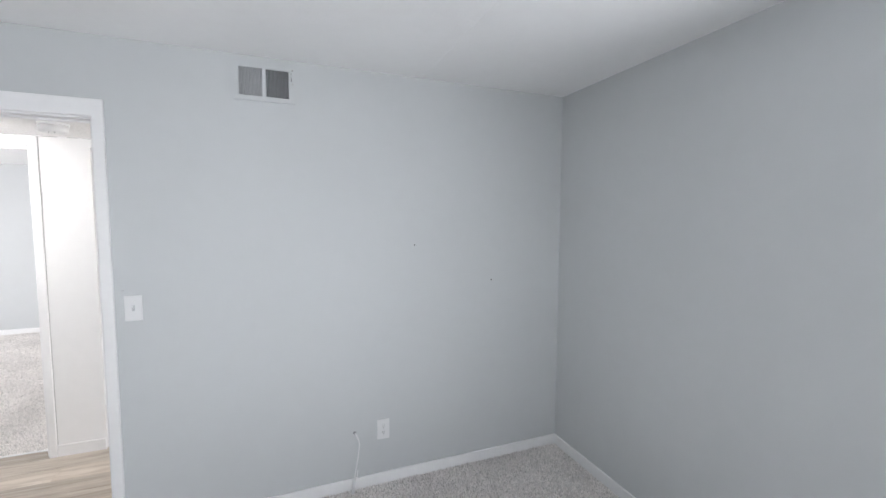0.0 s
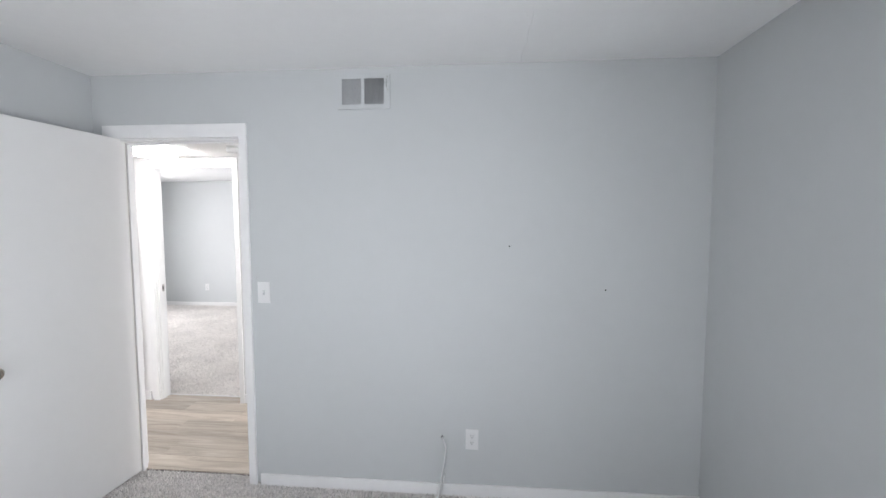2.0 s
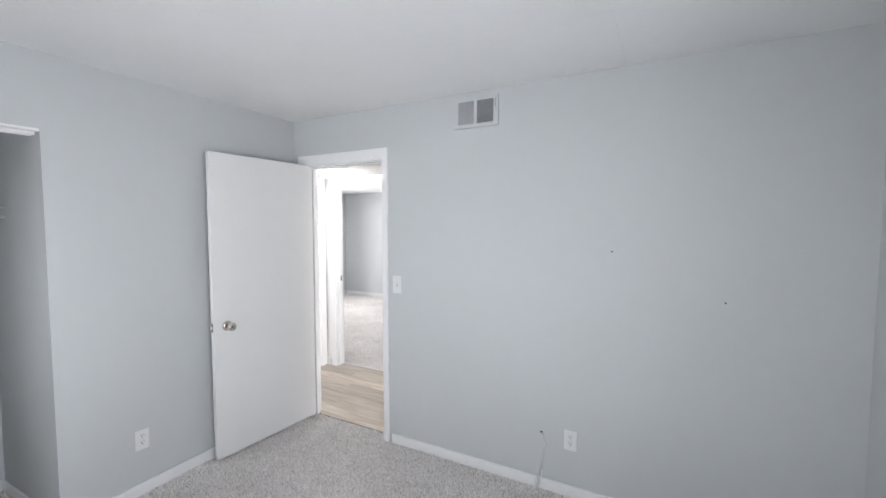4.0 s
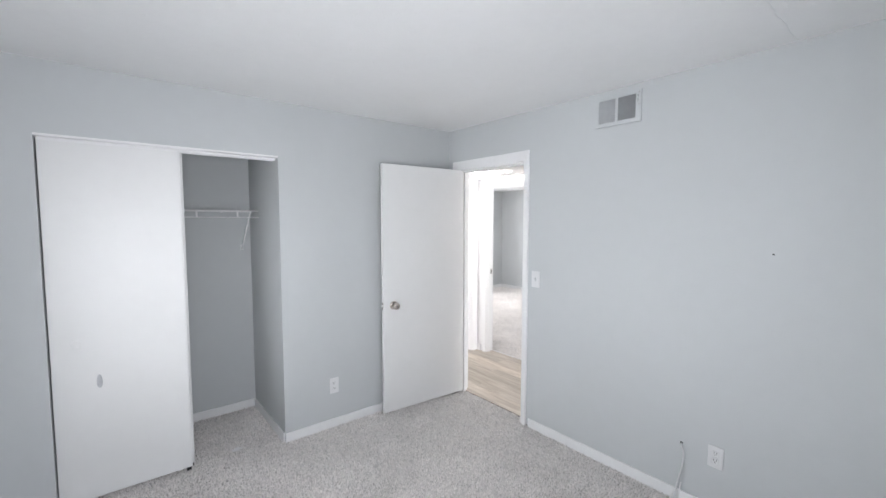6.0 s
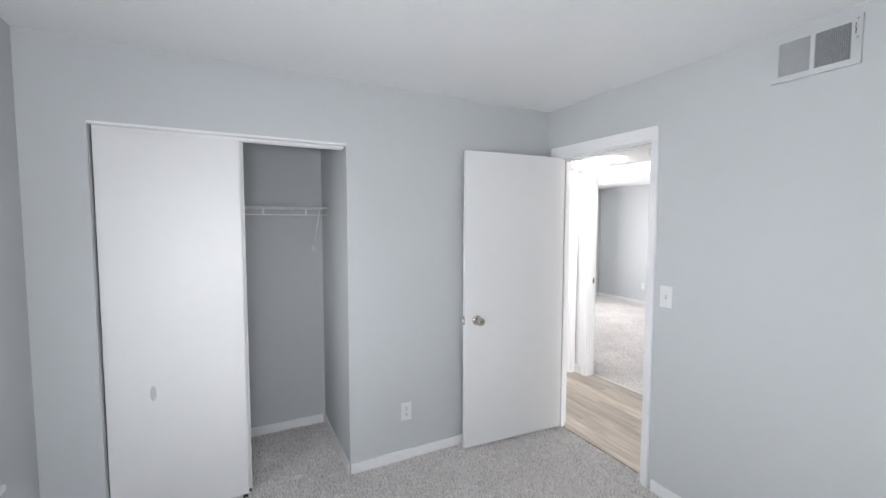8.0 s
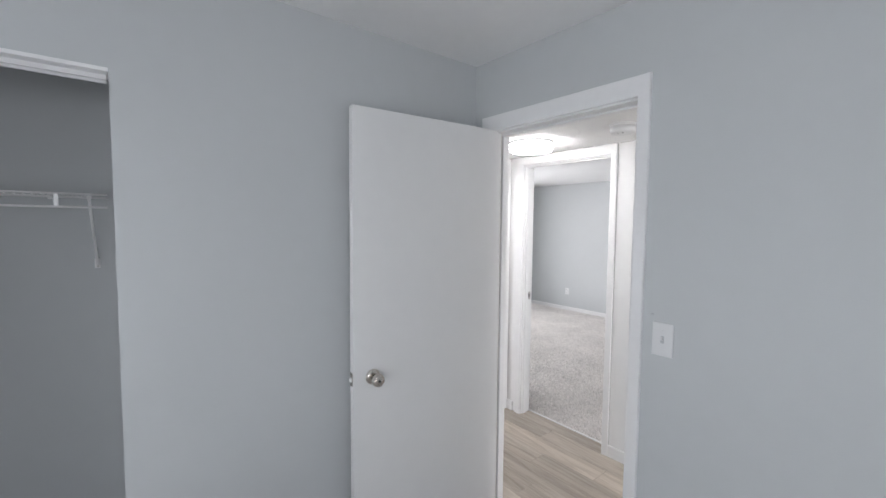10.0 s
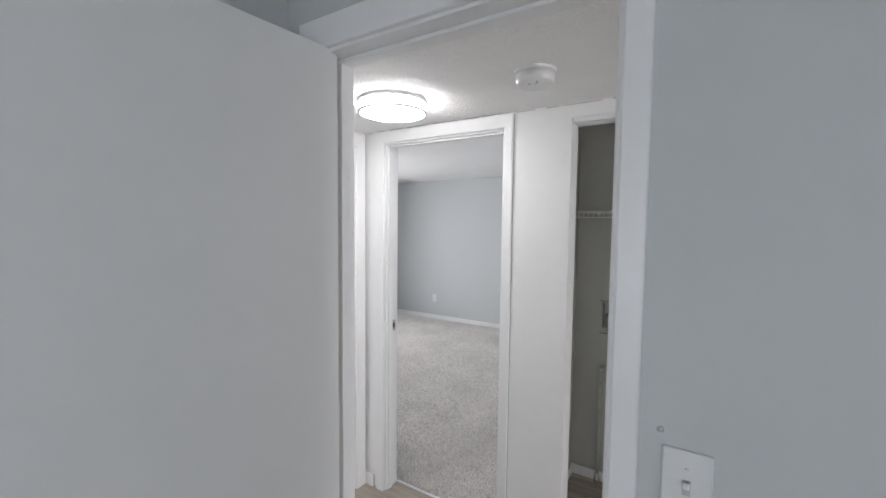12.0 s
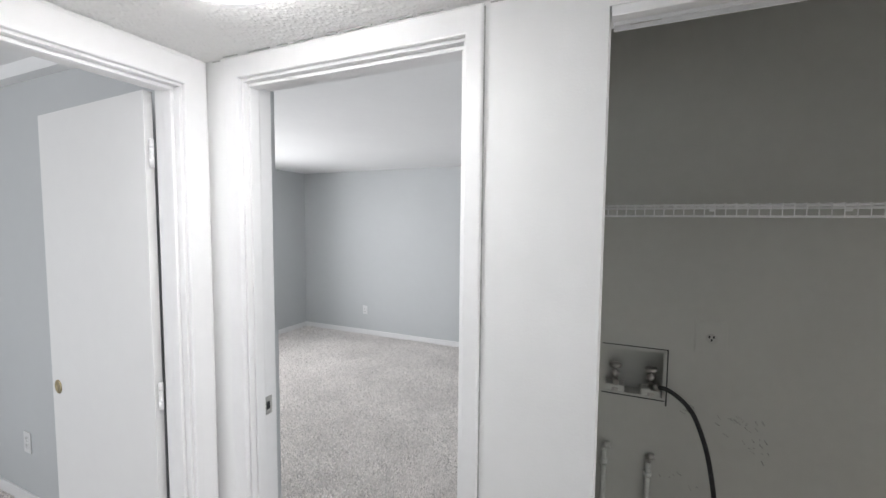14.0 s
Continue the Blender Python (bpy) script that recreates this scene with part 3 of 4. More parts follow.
# ---- sliding closet doors ----
def slider(label, x, y0, y1, marks):
    d = thing("sliding_closet_door", label, "closet door", group="closet sliding doors", at=(x, (y0 + y1) / 2, 0))
    part("door_leaf", boxes((x - 0.034, x, y0, y1, 0.014, 1.957), bevel=0.0025), DOOR, d)
    part("edge_strip", boxes((x - 0.032, x - 0.002, y1, y1 + 0.0015, 0.016, 1.955)), TRIM, d)
    part("floor_guide", boxes((x - 0.028, x - 0.006, y1 - 0.03, y1 - 0.004, -0.012, 0.0138), bevel=0.002), DARK, d, "dark plastic guide")
    if marks:
        part("filled_pull_hole", lathe(((0.022, 0.0), (0.0215, 0.0008), (0.018, 0.0012), (0.0, 0.0012)), Matrix.Translation((x, -0.335, 0.887)) @ pose(0, 0, 0, 0, 90, 0)), DOOR, d)
        bm = lathe(((0.030, 0.0), (0.029, 0.0012), (0.022, 0.002), (0.0, 0.0021)), Matrix.Translation((x, -0.246, 0.667)) @ pose(0, 0, 0, 0, 90, 0) @ Matrix.Diagonal((1.25, 0.42, 1, 1)))
        part("filler_patch", bm, PUTTY, d, "grey uneven filler patch")
    for yy in (y0 + 0.16, y1 - 0.12):
        part("roller_hanger", boxes((x - 0.03, x - 0.012, yy - 0.02, yy + 0.02, 1.957, 1.968), bevel=0.001), STEEL, d, "small steel roller hanger")


slider("flat white sliding closet door, pushed shut, with a filler patch", XW - 0.045, CS + 0.006, 0.172, True)
slider("flat white sliding closet door standing behind another", XW - 0.088, CS + 0.02, 0.190, False)
track = thing("closet_door_track", "white metal sliding door track under the closet head", "door track", at=(XW - 0.05, 0.14, CT - 0.013))
for x0 in (XW - 0.041, XW - 0.084):
    part("track_rail", boxes((x0 - 0.004, x0 + 0.002, CS + 0.008, CN - 0.006, CT - 0.027, CT - 0.0122)), TRIM, track)


# ---- wire shelves ----
def wire_run(name, m, rows, r, parent):
    bm = bmesh.new()
    for a, b in rows:
        tube([m @ Vector(a), m @ Vector(b)], r, 6, bm)
    part(name, bm, WIRE, parent)


shelf = thing("wire_shelf", "white vinyl-coated wire closet shelf with a hanging rail", "shelf", at=(CX, 0.1, 1.61))
ID = Matrix.Identity(4)
SX = CX + 0.325
wire_run("front_rail", ID, [((SX, YS + 0.02, 1.622), (SX, CN - 0.02, 1.622))], 0.0042, shelf)
wire_run("hanging_rail", ID, [((SX, YS + 0.02, 1.574), (SX, CN - 0.02, 1.574))], 0.0042, shelf)
wire_run("back_rail", ID, [((CX + 0.006, YS + 0.02, 1.622), (CX + 0.006, CN - 0.02, 1.622)), ((CX + 0.16, YS + 0.02, 1.619), (CX + 0.16, CN - 0.02, 1.619))], 0.0035, shelf)
for i in range(5):
    y = 0.565 - i * 0.26
    part("rail_link", boxes((SX - 0.003, SX + 0.003, y - 0.006, y + 0.006, 1.572, 1.624), bevel=0.001), WIRE, shelf)
wires = bmesh.new()
for i in range(52):
    y = YS + 0.04 + i * 0.0254
    tube([(CX + 0.004, y, 1.625), (SX - 0.002, y, 1.625), (SX + 0.003, y, 1.612)], 0.0014, 5, wires)
tagged(part("deck_wires", wires, WIRE, shelf), kind="stuff")
br = part("support_brace", tube(bend([(SX, 0.655, 1.612), (SX - 0.05, 0.656, 1.575), (CX + 0.03, 0.662, 1.352), (CX + 0.004, 0.662, 1.335)], 5), 0.0055, 8), WIRE, shelf, "white angled shelf brace")
part("brace_foot", boxes((CX, CX + 0.004, 0.652, 0.672, 1.315, 1.355), bevel=0.001), WIRE, br)
part("screw", lathe(((0.004, 0), (0.003, 0.002), (0, 0.0022)), Matrix.Translation((CX + 0.004, 0.662, 1.323)) @ pose(0, 0, 0, 0, 90, 0), 12), STEEL, br)
for i in range(4):
    y = 0.52 - i * 0.3
    part("wall_clip", boxes((CX, CX + 0.012, y - 0.008, y + 0.008, 1.612, 1.634), bevel=0.002), WIRE, shelf)

lsh = thing("wire_shelf", "white vinyl-coated wire shelf across the laundry closet", "shelf", at=(-0.45, LY, 1.60))
SY = LY - 0.31
wire_run("front_rail", ID, [((LX + 0.012, SY, 1.613), (0.44, SY, 1.613))], 0.0035, lsh)
wire_run("lip_rail", ID, [((LX + 0.012, SY, 1.582), (0.44, SY, 1.582))], 0.0035, lsh)
wire_run("back_rail", ID, [((LX + 0.012, LY - 0.006, 1.613), (0.44, LY - 0.006, 1.613)), ((LX + 0.012, LY - 0.15, 1.611), (0.44, LY - 0.15, 1.611))], 0.003, lsh)
wires = bmesh.new()
for i in range(68):
    x = LX + 0.03 + i * 0.0254
    tube([(x, LY - 0.004, 1.617), (x, SY - 0.004, 1.617), (x, SY - 0.004, 1.58)], 0.0016, 5, wires)
tagged(part("deck_wires", wires, WIRE, lsh), kind="stuff")
part("end_bracket", boxes((LX, LX + 0.012, SY - 0.012, SY + 0.03, 1.570, 1.624), bevel=0.003), WIRE, lsh)
for i in range(5):
    x = LX + 0.12 + i * 0.36
    part("wall_clip", boxes((x - 0.008, x + 0.008, LY - 0.012, LY, 1.603, 1.626), bevel=0.002), WIRE, lsh)


# ---- wall plates ----
def plate(bm, w, h, m, t=0.006):
    box(bm, -w / 2, w / 2, -t, 0, -h / 2, h / 2, bevel=0.0025)
    bm.transform(m)
    return bm


def outlet(label, m, mat=PLASTIC):
    """Duplex outlet; m places its centre on the wall, facing -y before the turn."""
    o = thing("power_outlet", label, "outlet")
    o.matrix_basis = m
    part("cover_plate", plate(bmesh.new(), 0.072, 0.117, m), mat, o)
    for dz in (0.0195, -0.0195):
        bm = boxes((-0.017, 0.017, -0.0075, -0.004, dz - 0.014, dz + 0.014), bevel=0.003)
        bm.transform(m)
        r = part("receptacle", bm, mat, o)
        for dx, hh in ((-0.0062, 0.0045), (0.0062, 0.0038)):
            bm = boxes((dx - 0.0012, dx + 0.0012, -0.0079, -0.0072, dz - hh + 0.004, dz + hh + 0.004))
            bm.transform(m)
            part("slot", bm, DARK, r)
        bm = lathe(((0.0026, 0), (0.0026, 0.0006)), Matrix.Translation((0, -0.0073, dz - 0.007)) @ pose(0, 0, 0, 90, 0, 0), 12)
        bm.transform(m)
        part("ground_hole", bm, DARK, r)
    bm = lathe(((0.0032, 0), (0.0026, 0.0012), (0, 0.0013)), Matrix.Translation((0, -0.006, 0)) @ pose(0, 0, 0, 90, 0, 0), 12)
    bm.transform(m)
    part("screw", bm, mat, o)
    return o


outlet("white duplex outlet on the bedroom wall near a cable", pose(0.487, YN, 0.316, 0, 0.6, 0))
outlet("white duplex outlet low on the wall beside the closet", pose(XW, 1.097, 0.308, 0, 0, 90))
outlet("white duplex outlet on the far room wall", pose(-4.37, R2Y, 0.33))
outlet("white outlet on the side room wall", pose(-4.048, WRY, 0.344))
lo = thing("power_outlet", "painted-over single outlet inside the laundry closet", "outlet", at=(-0.832, LY, 1.160))
LOM = pose(-0.832, LY, 1.160, 0, -1.2, 0)
part("cover_plate", plate(bmesh.new(), 0.098, 0.112, LOM, 0.004), LAUNDRY, lo)
rc = part("receptacle", lathe(((0.017, 0), (0.0165, 0.0012), (0.0, 0.0013)), LOM @ Matrix.Translation((0.002, -0.004, -0.004)) @ pose(0, 0, 0, 90, 0, 0)), LAUNDRY, lo)
for dx, dz in ((-0.0065, 0.003), (0.0065, 0.003), (0.0, -0.008)):
    part("slot", on_leaf(boxes((dx - 0.0016, dx + 0.0036, -0.0058, -0.005, dz - 0.0052, dz + 0.0035)), LOM), DARK, rc)
sw = thing("light_switch", "white toggle light switch beside the bedroom door", "light switch", at=(-0.691, YN, 1.122))
SWM = pose(-0.691, YN, 1.122)
part("cover_plate", plate(bmesh.new(), 0.072, 0.119, SWM), PLASTIC, sw)
part("toggle_bezel", boxes((-0.697, -0.685, YN - 0.0068, YN - 0.005, 1.109, 1.135), bevel=0.0005), VENTW, sw)
bm = boxes((-0.0045, 0.0045, -0.014, 0.0, -0.005, 0.005), bevel=0.0015)
bm.transform(pose(-0.691, YN - 0.0055, 1.124, -28, 0, 0))
part("toggle", bm, PLASTIC, sw)
for dz in (0.03, -0.03):
    part("screw", lathe(((0.0032, 0), (0.0026, 0.0012), (0, 0.0013)), Matrix.Translation((-0.691, YN - 0.006, 1.122 + dz)) @ pose(0, 0, 0, 90, 0, 0), 12), PLASTIC, sw)


# ---- wall vent ----
def wall_vent():
    x0, x1, z0, z1 = -0.245, 0.043, 2.124, 2.306
    v = thing("wall_vent", "white metal wall register with two banks of upright louvres", "vent", at=((x0 + x1) / 2, YN, (z0 + z1) / 2))
    gz0, gz1 = 2.147, 2.283
    banks = ((-0.218, -0.112), (-0.096, 0.012))
    f0, f1 = YN - 0.012, YN
    part("frame", boxes((x0, banks[0][0], f0, f1, z0, z1), (banks[1][1], x1, f0, f1, z0, z1), (banks[0][0], banks[1][1], f0, f1, gz1, z1),
                        (banks[0][0], banks[1][1], f0, f1, z0, gz0), (banks[0][1], banks[1][0], f0, f1, gz0, gz1)), WALL, v)
    # No duct is cut; a dark sheet on the wall gives its shade.
    part("backing", boxes((banks[0][0], banks[1][1], YN - 0.0025, YN - 0.001, gz0, gz1)), VENTBACK, v, "dark sheet for the duct's shade behind the louvres")
    for bank, (a, b) in enumerate(banks):
        n = 17
        for i in range(n):
            x = a + (i + 0.5) * (b - a) / n
            deep = 0.0030 if bank == 0 else 0.0045
            bm = boxes((-0.0009, 0.0009, -deep, deep, gz0, gz1))
            bm.transform(pose(x, YN - 0.0075, 0, 0, 0, -36 if bank == 0 else -6))
            part("slat", bm, VENTW, v)
    lv = part("lever", boxes((0.022, 0.027, f0 - 0.012, f0, 2.255, 2.268), bevel=0.001), VENTW, v, "small damper lever")
    part("lever_slot", boxes((0.023, 0.026, f0 - 0.0006, f0 + 0.001, 2.235, 2.276)), VENTBACK, lv)
    for x, z in ((0.030, 2.222), (0.030, 2.29)):
        part("screw", lathe(((0.004, 0), (0.003, 0.0015), (0, 0.0016)), Matrix.Translation((x, f0, z)) @ pose(0, 0, 0, 90, 0, 0), 12), STEEL, v)


wall_vent()

# ---- loose cable from the wall ----
cab = thing("cable", "thin white coaxial cable hanging from a hole in the wall", "cable", at=(0.3, YN - 0.02, 0.0))
part("cord", tube(bend([(0.322, YN + 0.002, 0.322), (0.330, YN - 0.016, 0.312), (0.343, YN - 0.024, 0.27), (0.336, YN - 0.026, 0.2), (0.322, YN - 0.03, 0.12), (0.312, YN - 0.034, 0.06)], 8), 0.0042, 8), PLASTIC, cab)
part("connector", tube([(0.313, YN - 0.034, 0.072), (0.306, YN - 0.04, 0.03), (0.300, YN - 0.046, -0.006)], 0.0085, 10), PLASTIC, cab, "white cable splitter end")
part("tail", tube(bend([(0.325, YN - 0.02, 0.02), (0.33, YN - 0.022, 0.08), (0.334, YN - 0.02, 0.11)], 5), 0.003, 8), WIRE, cab)
part("hole", lathe(((0.008, 0), (0.0075, 0.0008), (0, 0.0009)), Matrix.Translation((0.322, YN, 0.322)) @ pose(0, 0, 0, 90, 0, 0), 16), DARK, cab, "dark disc for the cable hole's shade")
for x, z in ((0.681, 1.391), (1.186, 1.162)):
    n = thing("nail", "tiny dark nail head in the bedroom wall", "nail", group="nails in the bedroom wall", at=(x, YN, z))
    part("nail_head", lathe(((0.0042, 0), (0.0042, 0.002), (0.003, 0.003), (0, 0.003)), Matrix.Translation((x, YN, z)) @ pose(0, 0, 0, 90, 0, 0), 10), DARK, n)
wm = thing("wall_mark", "small grey filled spot on the wall above the switch", "wall mark", at=(-0.731, YN, 1.205))
part("spot", lathe(((0.0055, 0), (0.005, 0.0008), (0, 0.001)), Matrix.Translation((-0.731, YN, 1.205)) @ pose(0, 0, 0, 90, 0, 0), 14), PUTTY, wm)
hk = thing("paper_scrap", "small white paper scrap lying on the closet carpet", "scrap", at=(-1.744, 0.431, 0.0))
bm = bmesh.new()
ring = [bm.verts.new((-1.744 + (0.020 + 0.006 * math.sin(3.1 * k)) * math.cos(k * math.pi / 5), 0.431 + (0.036 + 0.009 * math.sin(2.3 * k)) * math.sin(k * math.pi / 5), 0.018 + 0.004 * math.sin(1.7 * k))) for k in range(10)]
f = bm.faces.new(ring)
bmesh.ops.solidify(bm, geom=[f], thickness=0.002)
part("scrap", bm, PAPER, hk)


# ---- window with blinds ----
def window():
    w = thing("window_1", "bedroom window with a grey frame behind white blinds", "window", at=((WX0 + WX1) / 2, YS, WZ0), kind="structure")
    y0, y1 = YS - 0.16, YS - 0.11
    F = 0.045
    xm = -0.96
    part("window_frame", boxes((WX0, WX0 + F, y0, y1, WZ0, WZ1), (WX1 - F, WX1, y0, y1, WZ0, WZ1), (WX0 + F, WX1 - F, y0, y1, WZ1 - F, WZ1), (WX0 + F, WX1 - F, y0, y1, WZ0, WZ0 + F), bevel=0.003), VINYLFRAME, w)
    part("mullion", boxes((xm - 0.03, xm + 0.03, y0 + 0.002, y1 + 0.006, WZ0 + F, WZ1 - F), bevel=0.003), VINYLFRAME, w)
    for a, b in ((WX0 + F, xm - 0.03), (xm + 0.03, WX1 - F)):
        p = part("pane", boxes((a, b, y0 + 0.02, y0 + 0.024, WZ0 + F, WZ1 - F)), GLASS, w)
        p.visible_shadow = False
    part("reveal", boxes((WX0, WX0 + 0.006, y1, YS - 0.002, WZ0, WZ1 - 0.006), (WX1 - 0.006, WX1, y1, YS - 0.002, WZ0, WZ1 - 0.006), (WX0, WX1, y1, YS - 0.002, WZ1 - 0.006, WZ1)), TRIM, w)
    part("window_sill", boxes((WX0 - 0.0, WX1, YS - 0.11, YS, WZ0 - 0.028, WZ0 - 0.004), (WX0 - 0.012, WX1 + 0.012, YS, YS + 0.05, WZ0 - 0.028, WZ0 - 0.004), bevel=0.003), TRIM, w, "white painted sill board")
    part("apron", boxes((WX0, WX1, YS, YS + 0.012, WZ0 - 0.075, WZ0 - 0.029), bevel=0.002), TRIM, w)

    b = thing("window_blind", "white slatted blind lowered over the bedroom window, slats half open", "blind", at=((WX0 + WX1) / 2, YS - 0.03, WZ1))
    xa, xb = WX0 + 0.012, WX1 - 0.012
    part("head_rail", boxes((xa, xb, YS - 0.06, YS - 0.006, WZ1 - 0.05, WZ1 - 0.008), bevel=0.002), TRIM, b)
    part("valance", boxes((WX0 + 0.004, WX1 - 0.004, YS - 0.004, YS + 0.008, WZ1 - 0.062, WZ1 + 0.006), bevel=0.003), TRIM, b)
    part("valance_clip", boxes((WX0 - 0.004, WX0 + 0.0035, YS - 0.002, YS + 0.011, WZ1 - 0.04, WZ1 + 0.004), bevel=0.001), STEEL, b, "small dark end clip")
    pitch, n = 0.0415, 30
    me = None
    for i in range(n):
        z = WZ1 - 0.085 - i * pitch
        if me is None:
            bm = bmesh.new()
            prev = None
            for k in range(5):                       # slightly crowned slat
                u = -0.025 + k * 0.0125
                h = 0.0022 * (1 - (u / 0.025) ** 2)
                row = [bm.verts.new((x, u, h)) for x in (xa, xb)]
                if prev:
                    bm.faces.new((prev[0], prev[1], row[1], row[0]))
                prev = row
            bmesh.ops.solidify(bm, geom=bm.faces[:], thickness=0.0026)
            s = link("slat", bm, SLAT)
            me = s.data
        else:
            s = new("slat", me)
        s.matrix_basis = pose(0, YS - 0.033, z, 1.5 * math.sin(i * 2.1), 0, 0)
        s.parent = b
        s.matrix_parent_inverse = b.matrix_basis.inverted()
    part("bottom_rail", boxes((xa, xb, YS - 0.058, YS - 0.01, WZ0 + 0.006, WZ0 + 0.026), bevel=0.003), TRIM, b)
    for x in (WX0 + 0.11, WX0 + 0.16, (WX0 + WX1) / 2, WX1 - 0.14):
        bm = tube([(x, YS - 0.007, WZ1 - 0.05), (x, YS - 0.007, WZ0 + 0.02)], 0.0011, 6)
        part("ladder_cord", bm, WIRE, b)
    part("cord_tassel", lathe(((0.003, 0), (0.007, 0.006), (0.008, 0.03), (0.003, 0.038)), Matrix.Translation((WX0 + 0.022, YS + 0.006, 1.055)), 12), PLASTIC, b)
    part("lift_cord", tube([(WX0 + 0.022, YS + 0.006, WZ1 - 0.06), (WX0 + 0.022, YS + 0.006, 1.09)], 0.0012, 6), WIRE, b)


window()

# ---- hall ceiling fittings ----
LC = Vector((-1.790, 2.822, HH))
lamp = thing("ceiling_light", "round flush ceiling lamp, lit white drum with metal rings", "ceiling light", at=LC)
down = Matrix.Translation(LC) @ pose(0, 0, 0, 180, 0, 0)
part("base_plate", lathe(((0.137, -0.003), (0.137, 0.008), (0.13, 0.010)), down, 48), TRIM, lamp)
part("diffuser", lathe(((0.128, 0.010), (0.128, 0.052), (0.122, 0.059), (0.06, 0.063), (0.0, 0.064)), down, 48), GLOW, lamp, "glowing white drum diffuser")
for h in (0.011, 0.053):
    bm = bmesh.new()
    pts = [down @ Vector((0.137 * math.cos(a * math.pi / 28), 0.137 * math.sin(a * math.pi / 28), h)) for a in range(57)]
    tube(pts, 0.0048, 8, bm)
    part("ring", bm, TRIM, lamp, "pale satin metal ring")
for k in range(3):
    a = 0.5 + k * 2 * math.pi / 3
    p = Vector((0.137 * math.cos(a), 0.137 * math.sin(a)))
    part("ring_post", tube([down @ Vector((p.x, p.y, 0.012)), down @ Vector((p.x, p.y, 0.055))], 0.0028, 8), TRIM, lamp)
sm = thing("smoke_detector", "round white smoke detector on the popcorn hall ceiling", "smoke detector", at=(-1.175, 2.81, HH))
sdm = Matrix.Translation((-1.175, 2.81, HH)) @ pose(0, 0, 0, 180, 0, 0)
part("mounting_base", lathe(((0.068, -0.003), (0.068, 0.010), (0.064, 0.012)), sdm, 40), PLASTIC, sm)
part("housing", lathe(((0.0635, 0.012), (0.063, 0.040), (0.058, 0.047), (0.03, 0.050), (0.0, 0.0505)), sdm, 40), PLASTIC, sm)
for x, y in ((0.012, 0.022), (-0.008, 0.03), (0.02, 0.036)):
    part("test_dot", lathe(((0.003, 0.0485), (0.003, 0.0505)), sdm @ Matrix.Translation((x, y, 0)), 10), VENTBACK, sm)

# ---- joint strips: far room's casing with gap shadow, and along the hall ceiling ----
GAP = material("joint_and_gap_shadow_grey", (0.45, 0.45, 0.445), 0.8, tint=0.3, tint_scale=40)
# Strip on the wall's face; its grey holds the caulk gap's shadow.
part("caulk_gap", boxes((D2R + 0.0332, D2R + 0.0360, HY - 0.0025, HY - 0.0003, 0.076, 2.036)), GAP, f2, "dark caulk line and gap shadow beside the casing")
rng = random.Random(21)
x = HX + 0.03
while x < -0.2:
    ln = rng.uniform(0.02, 0.10)
    lo, hi = (HY - 0.0165, HY - 0.0143) if D2L - 0.05 < x < D2R else (HY - 0.0025, HY - 0.0003)
    if not D2R - 0.11 < x < D2R + 0.02:
        part("ceiling_joint", boxes((x, x + ln, lo, hi, HH - 0.007, HH - 0.0045 + rng.uniform(0, 0.001))), GAP, bpy.data.objects["wall_hall_north"])
    x += ln + rng.uniform(0.004, 0.05)

# ---- laundry closet ----
trk = thing("folding_door_track", "scuffed white metal door track under the laundry head", "door track", at=(-0.36, HY + 0.05, 1.98))
part("rail", boxes((-1.160, 0.44, HY + 0.035, HY + 0.040, 1.962, 1.986), (-1.160, 0.44, HY + 0.062, HY + 0.067, 1.962, 1.986), (-1.160, 0.44, HY + 0.040, HY + 0.062, 1.981, 1.9858)), TRIM, trk)
part("trim_board", boxes((-1.163, 0.44, HY + 0.001, HY + 0.030, 1.966, 1.9858), bevel=0.002), TRIM, trk)
part("pivot", boxes((-1.13, -1.07, HY + 0.042, HY + 0.060, 1.968, 1.9808), bevel=0.003), STEEL, trk, "worn steel pivot bracket")
wb = thing("washer_outlet_box", "recessed laundry water box with two taps", "water box", at=((BX0 + BX1) / 2, LY, BZ0))
part("flange", boxes((BX0 - 0.003, BX0 + 0.008, LY - 0.003, LY, BZ0, BZ1), (BX1 - 0.008, BX1 + 0.003, LY - 0.003, LY, BZ0, BZ1),
                     (BX0 - 0.003, BX1 + 0.003, LY - 0.003, LY, BZ1 - 0.008, BZ1 + 0.003), (BX0 + 0.008, BX1 - 0.008, LY - 0.003, LY, BZ0, BZ0 + 0.008)), LAUNDRY, wb)
part("flange_gap", boxes((BX0 - 0.006, BX1 + 0.007, LY - 0.0016, LY - 0.0008, BZ1 + 0.003, BZ1 + 0.0065), (BX1 + 0.003, BX1 + 0.008, LY - 0.0016, LY - 0.0008, BZ0 - 0.02, BZ1 + 0.003),
                         (BX0 - 0.006, BX1, LY - 0.0016, LY - 0.0008, BZ0 - 0.005, BZ0)), DARK, wb, "dark gap round the box")
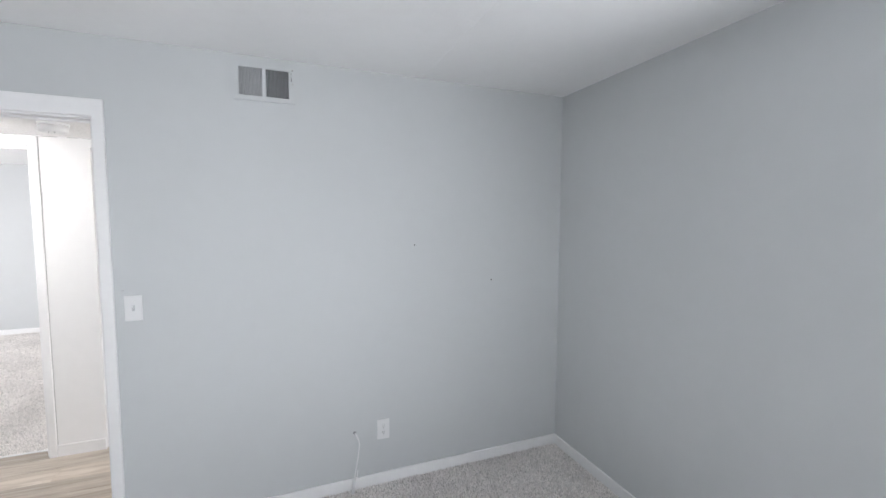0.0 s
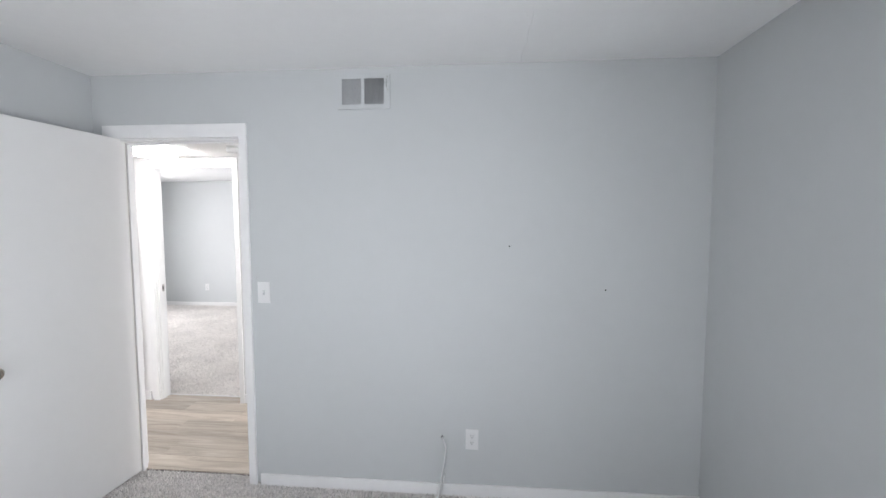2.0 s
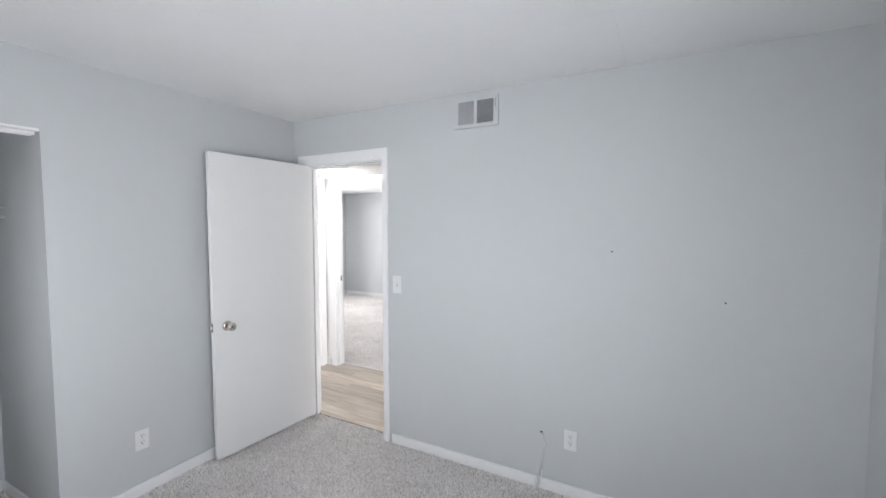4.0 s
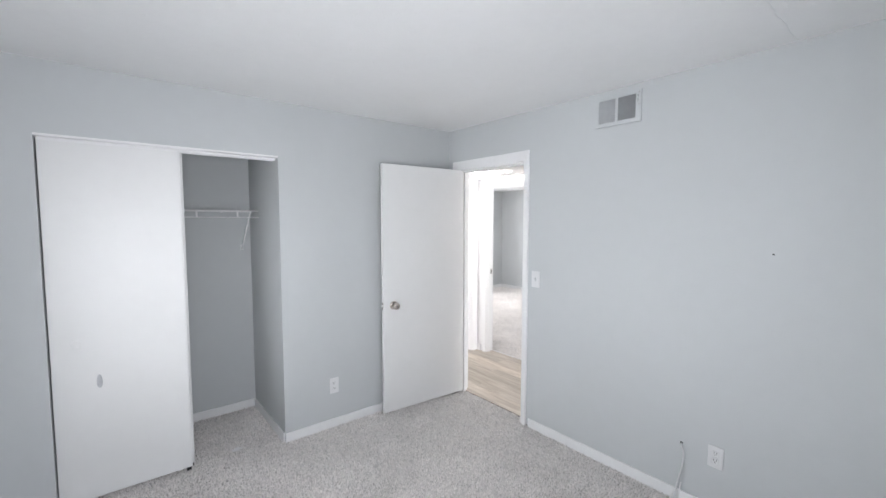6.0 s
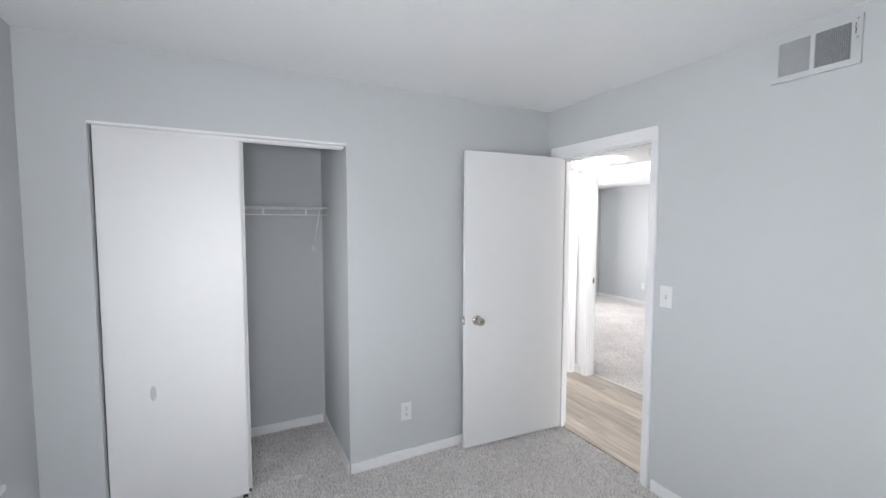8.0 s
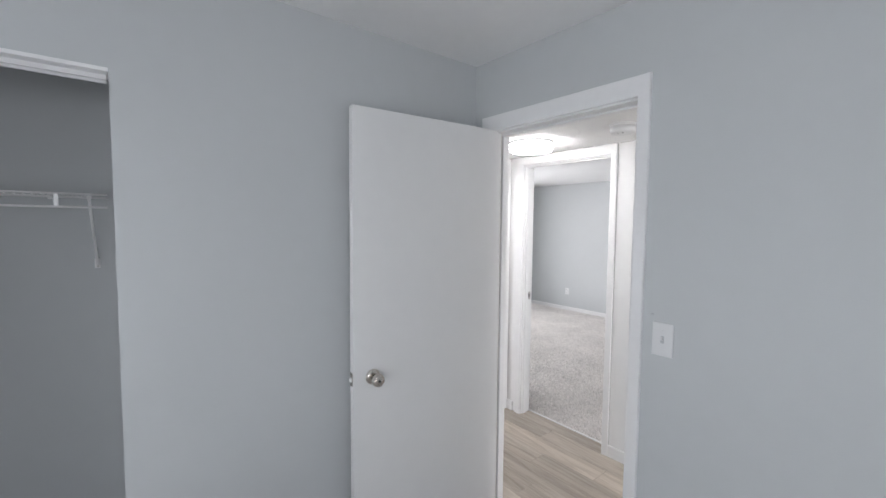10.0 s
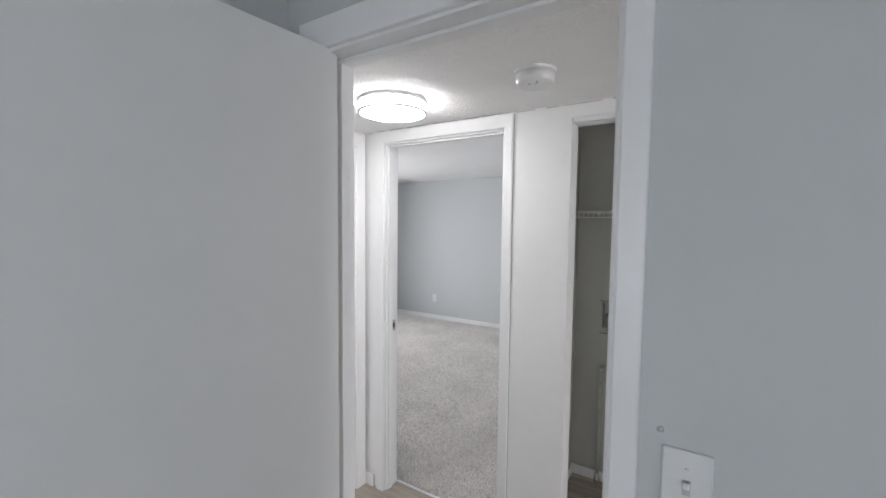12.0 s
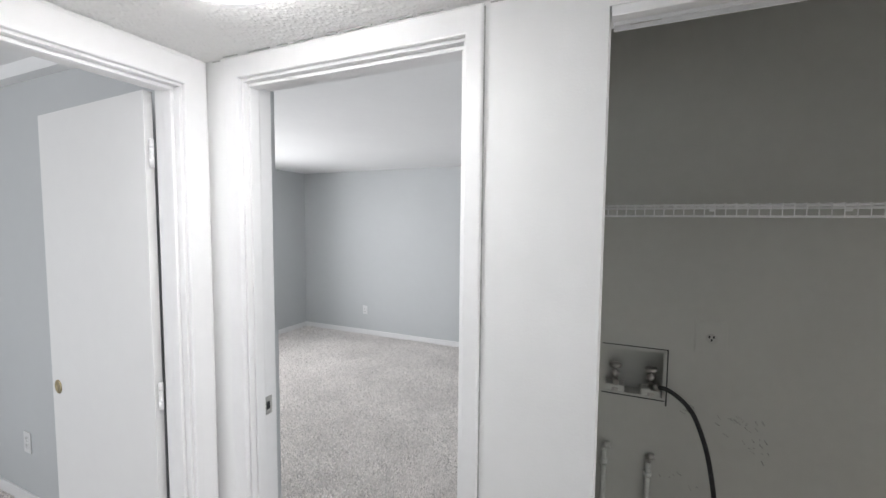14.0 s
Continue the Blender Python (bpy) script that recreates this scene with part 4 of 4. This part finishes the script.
for x in (BX0 + 0.042, BX1 - 0.045):
    m = Matrix.Translation((x, LY + 0.022, BZ0))
    v = part("tap_body", lathe(((0.024, 0.0), (0.024, 0.02), (0.012, 0.024), (0.011, 0.062), (0.016, 0.066), (0.014, 0.082), (0.006, 0.086), (0.006, 0.100), (0.0, 0.101)), m, 24), STEEL, wb, "corroded steel tap")
    part("base_block", boxes((x - 0.036, x + 0.034, LY + 0.001, LY + 0.06, BZ0 + 0.001, BZ0 + 0.032), bevel=0.006), PVC, v, "grey plastic tap base")
    part("tap_handle", lathe(((0.021, 0.097), (0.023, 0.101), (0.023, 0.109), (0.018, 0.113), (0.0, 0.114)), m, 10), STEEL, v)
    part("tap_spout", tube([(x, LY + 0.022, BZ0 + 0.05), (x + 0.004, LY - 0.006, BZ0 + 0.042)], 0.011, 12), STEEL, v)
hose = thing("washer_hose", "black braided washer hose hanging from a tap", "hose", at=(-0.79, LY - 0.06, 0.0))
part("hose_run", tube(bend([(BX1 - 0.041, LY - 0.002, BZ0 + 0.043), (BX1 + 0.005, LY - 0.035, BZ0 + 0.055), (-0.905, LY - 0.06, 0.925), (-0.867, LY - 0.07, 0.86), (-0.830, LY - 0.08, 0.73), (-0.800, LY - 0.085, 0.50), (-0.79, LY - 0.07, 0.25), (-0.80, LY - 0.05, 0.02)], 8), 0.0078, 12), RUBBER, hose)
part("hose_nut", tube([(BX1 - 0.043, LY + 0.002, BZ0 + 0.043), (BX1 - 0.02, LY - 0.018, BZ0 + 0.05)], 0.0135, 10), STEEL, hose, "steel hose nut")
for k, (x, zt) in enumerate(((-1.170, 0.700), (-1.016, 0.690))):
    p = thing("pipe_stub", "thin grey painted pipe rising up the laundry wall", "pipe", group="laundry wall pipes", at=(x, LY - 0.016, 0))
    part("pipe", tube([(x, LY - 0.014, -0.005), (x + 0.002, LY - 0.014, zt - 0.02)], 0.0095, 12), PVC, p)
    part("elbow", tube(bend([(x + 0.002, LY - 0.014, zt - 0.022), (x + 0.006, LY - 0.015, zt - 0.004), (x + 0.024, LY - 0.015, zt)], 5), 0.012, 12), STEEL if k else PVC, p, "stained elbow fitting")
    part("floor_valve", lathe(((0.017, 0), (0.017, 0.03), (0.012, 0.036), (0.012, 0.06)), Matrix.Translation((x, LY - 0.026, -0.006)), 14), STEEL, p, "dirty fitting at the floor")
    part("collar", lathe(((0.014, -0.01), (0.014, 0.01)), Matrix.Translation((x + 0.002, LY - 0.014, zt - 0.07)), 14), PVC, p)
rng = random.Random(7)
mk = thing("wall_scuffs", "dark scuff marks on the laundry closet wall", "scuffs", at=(-0.8, LY, 0.8))
for x, z, n, spread in ((-0.885, 0.88, 12, 0.035), (-0.735, 0.865, 18, 0.055), (-0.70, 0.80, 14, 0.055), (-0.93, 0.62, 4, 0.03), (-0.85, 0.59, 3, 0.03)):
    for _ in range(n):
        a, b = x + rng.gauss(0, spread * 0.6), z + rng.gauss(0, spread * 0.4)
        ln, th, tilt = rng.uniform(0.004, 0.02), rng.uniform(0.0005, 0.0024), rng.uniform(10, 75)
        bm = boxes((-ln / 2, ln / 2, -0.0004, 0.0004, -th, th))
        bm.transform(pose(a, LY - 0.0006, b, 0, tilt, 0))
        part("scuff", bm, SCUFF, mk)

# ---- outside ----
structure("ground", boxes((-40, 40, -60, YS - 0.9, -0.5, -0.4)), GRASS, "lawn outside the window", "ground")

# ---- hall floor planks ----
vinyl = structure("floor_hall", boxes((HX, 0.45, 2.302, HYB - 0.004, -0.025, -0.008), (0.45, 2.6, 2.302, HYB - 0.004, -0.025, -0.008), (HX - T, HX, WS, WN, -0.025, -0.008), (LX, 0.45, HYB - 0.004, LY, -0.025, -0.008)), DARK, "grey-brown oak look vinyl plank floor", "floor")
PW = 0.152
plank_meshes = {}
row, y = 0, 2.3035
while y < LY - 0.001:
    y1 = min(y + PW, LY)
    x = HX - T if WS < (y + y1) / 2 < WN else HX
    first = True
    while x < (0.449 if y1 > HYB - 0.004 else 2.599):
        ln = 1.22 if not first else 0.35 + 0.87 * ((row * 0.41 + 0.23) % 1)
        x1 = min(x + ln, 0.45 if y1 > HYB - 0.004 else 2.6)
        pieces = [(x, x1, y, y1)]
        if y1 > HYB - 0.004:                       # past the hall only inside the laundry closet
            pieces = [(max(x, LX), x1, max(y, HYB - 0.004 if y < HYB - 0.004 else y), y1)]
            if y < HYB - 0.004:
                pieces.append((x, x1, y, HYB - 0.005))
        for a, b, c, d in pieces:
            if b - a < 0.02 or d - c < 0.005:
                continue
            key = (round(b - a, 4), round(d - c, 4))
            if key not in plank_meshes:
                bm = boxes((-(b - a) / 2 + 0.0005, (b - a) / 2 - 0.0005, -(d - c) / 2 + 0.0005, (d - c) / 2 - 0.0005, -0.008, 0.0), bevel=0.0008)
                ob = link("plank", bm, WOOD)
                plank_meshes[key] = ob.data
            else:
                ob = new("plank", plank_meshes[key])
            ob.matrix_basis = Matrix.Translation(((a + b) / 2, (c + d) / 2, 0))
            ob.parent = vinyl
        x = x1
        first = False
    y = y1
    row += 1
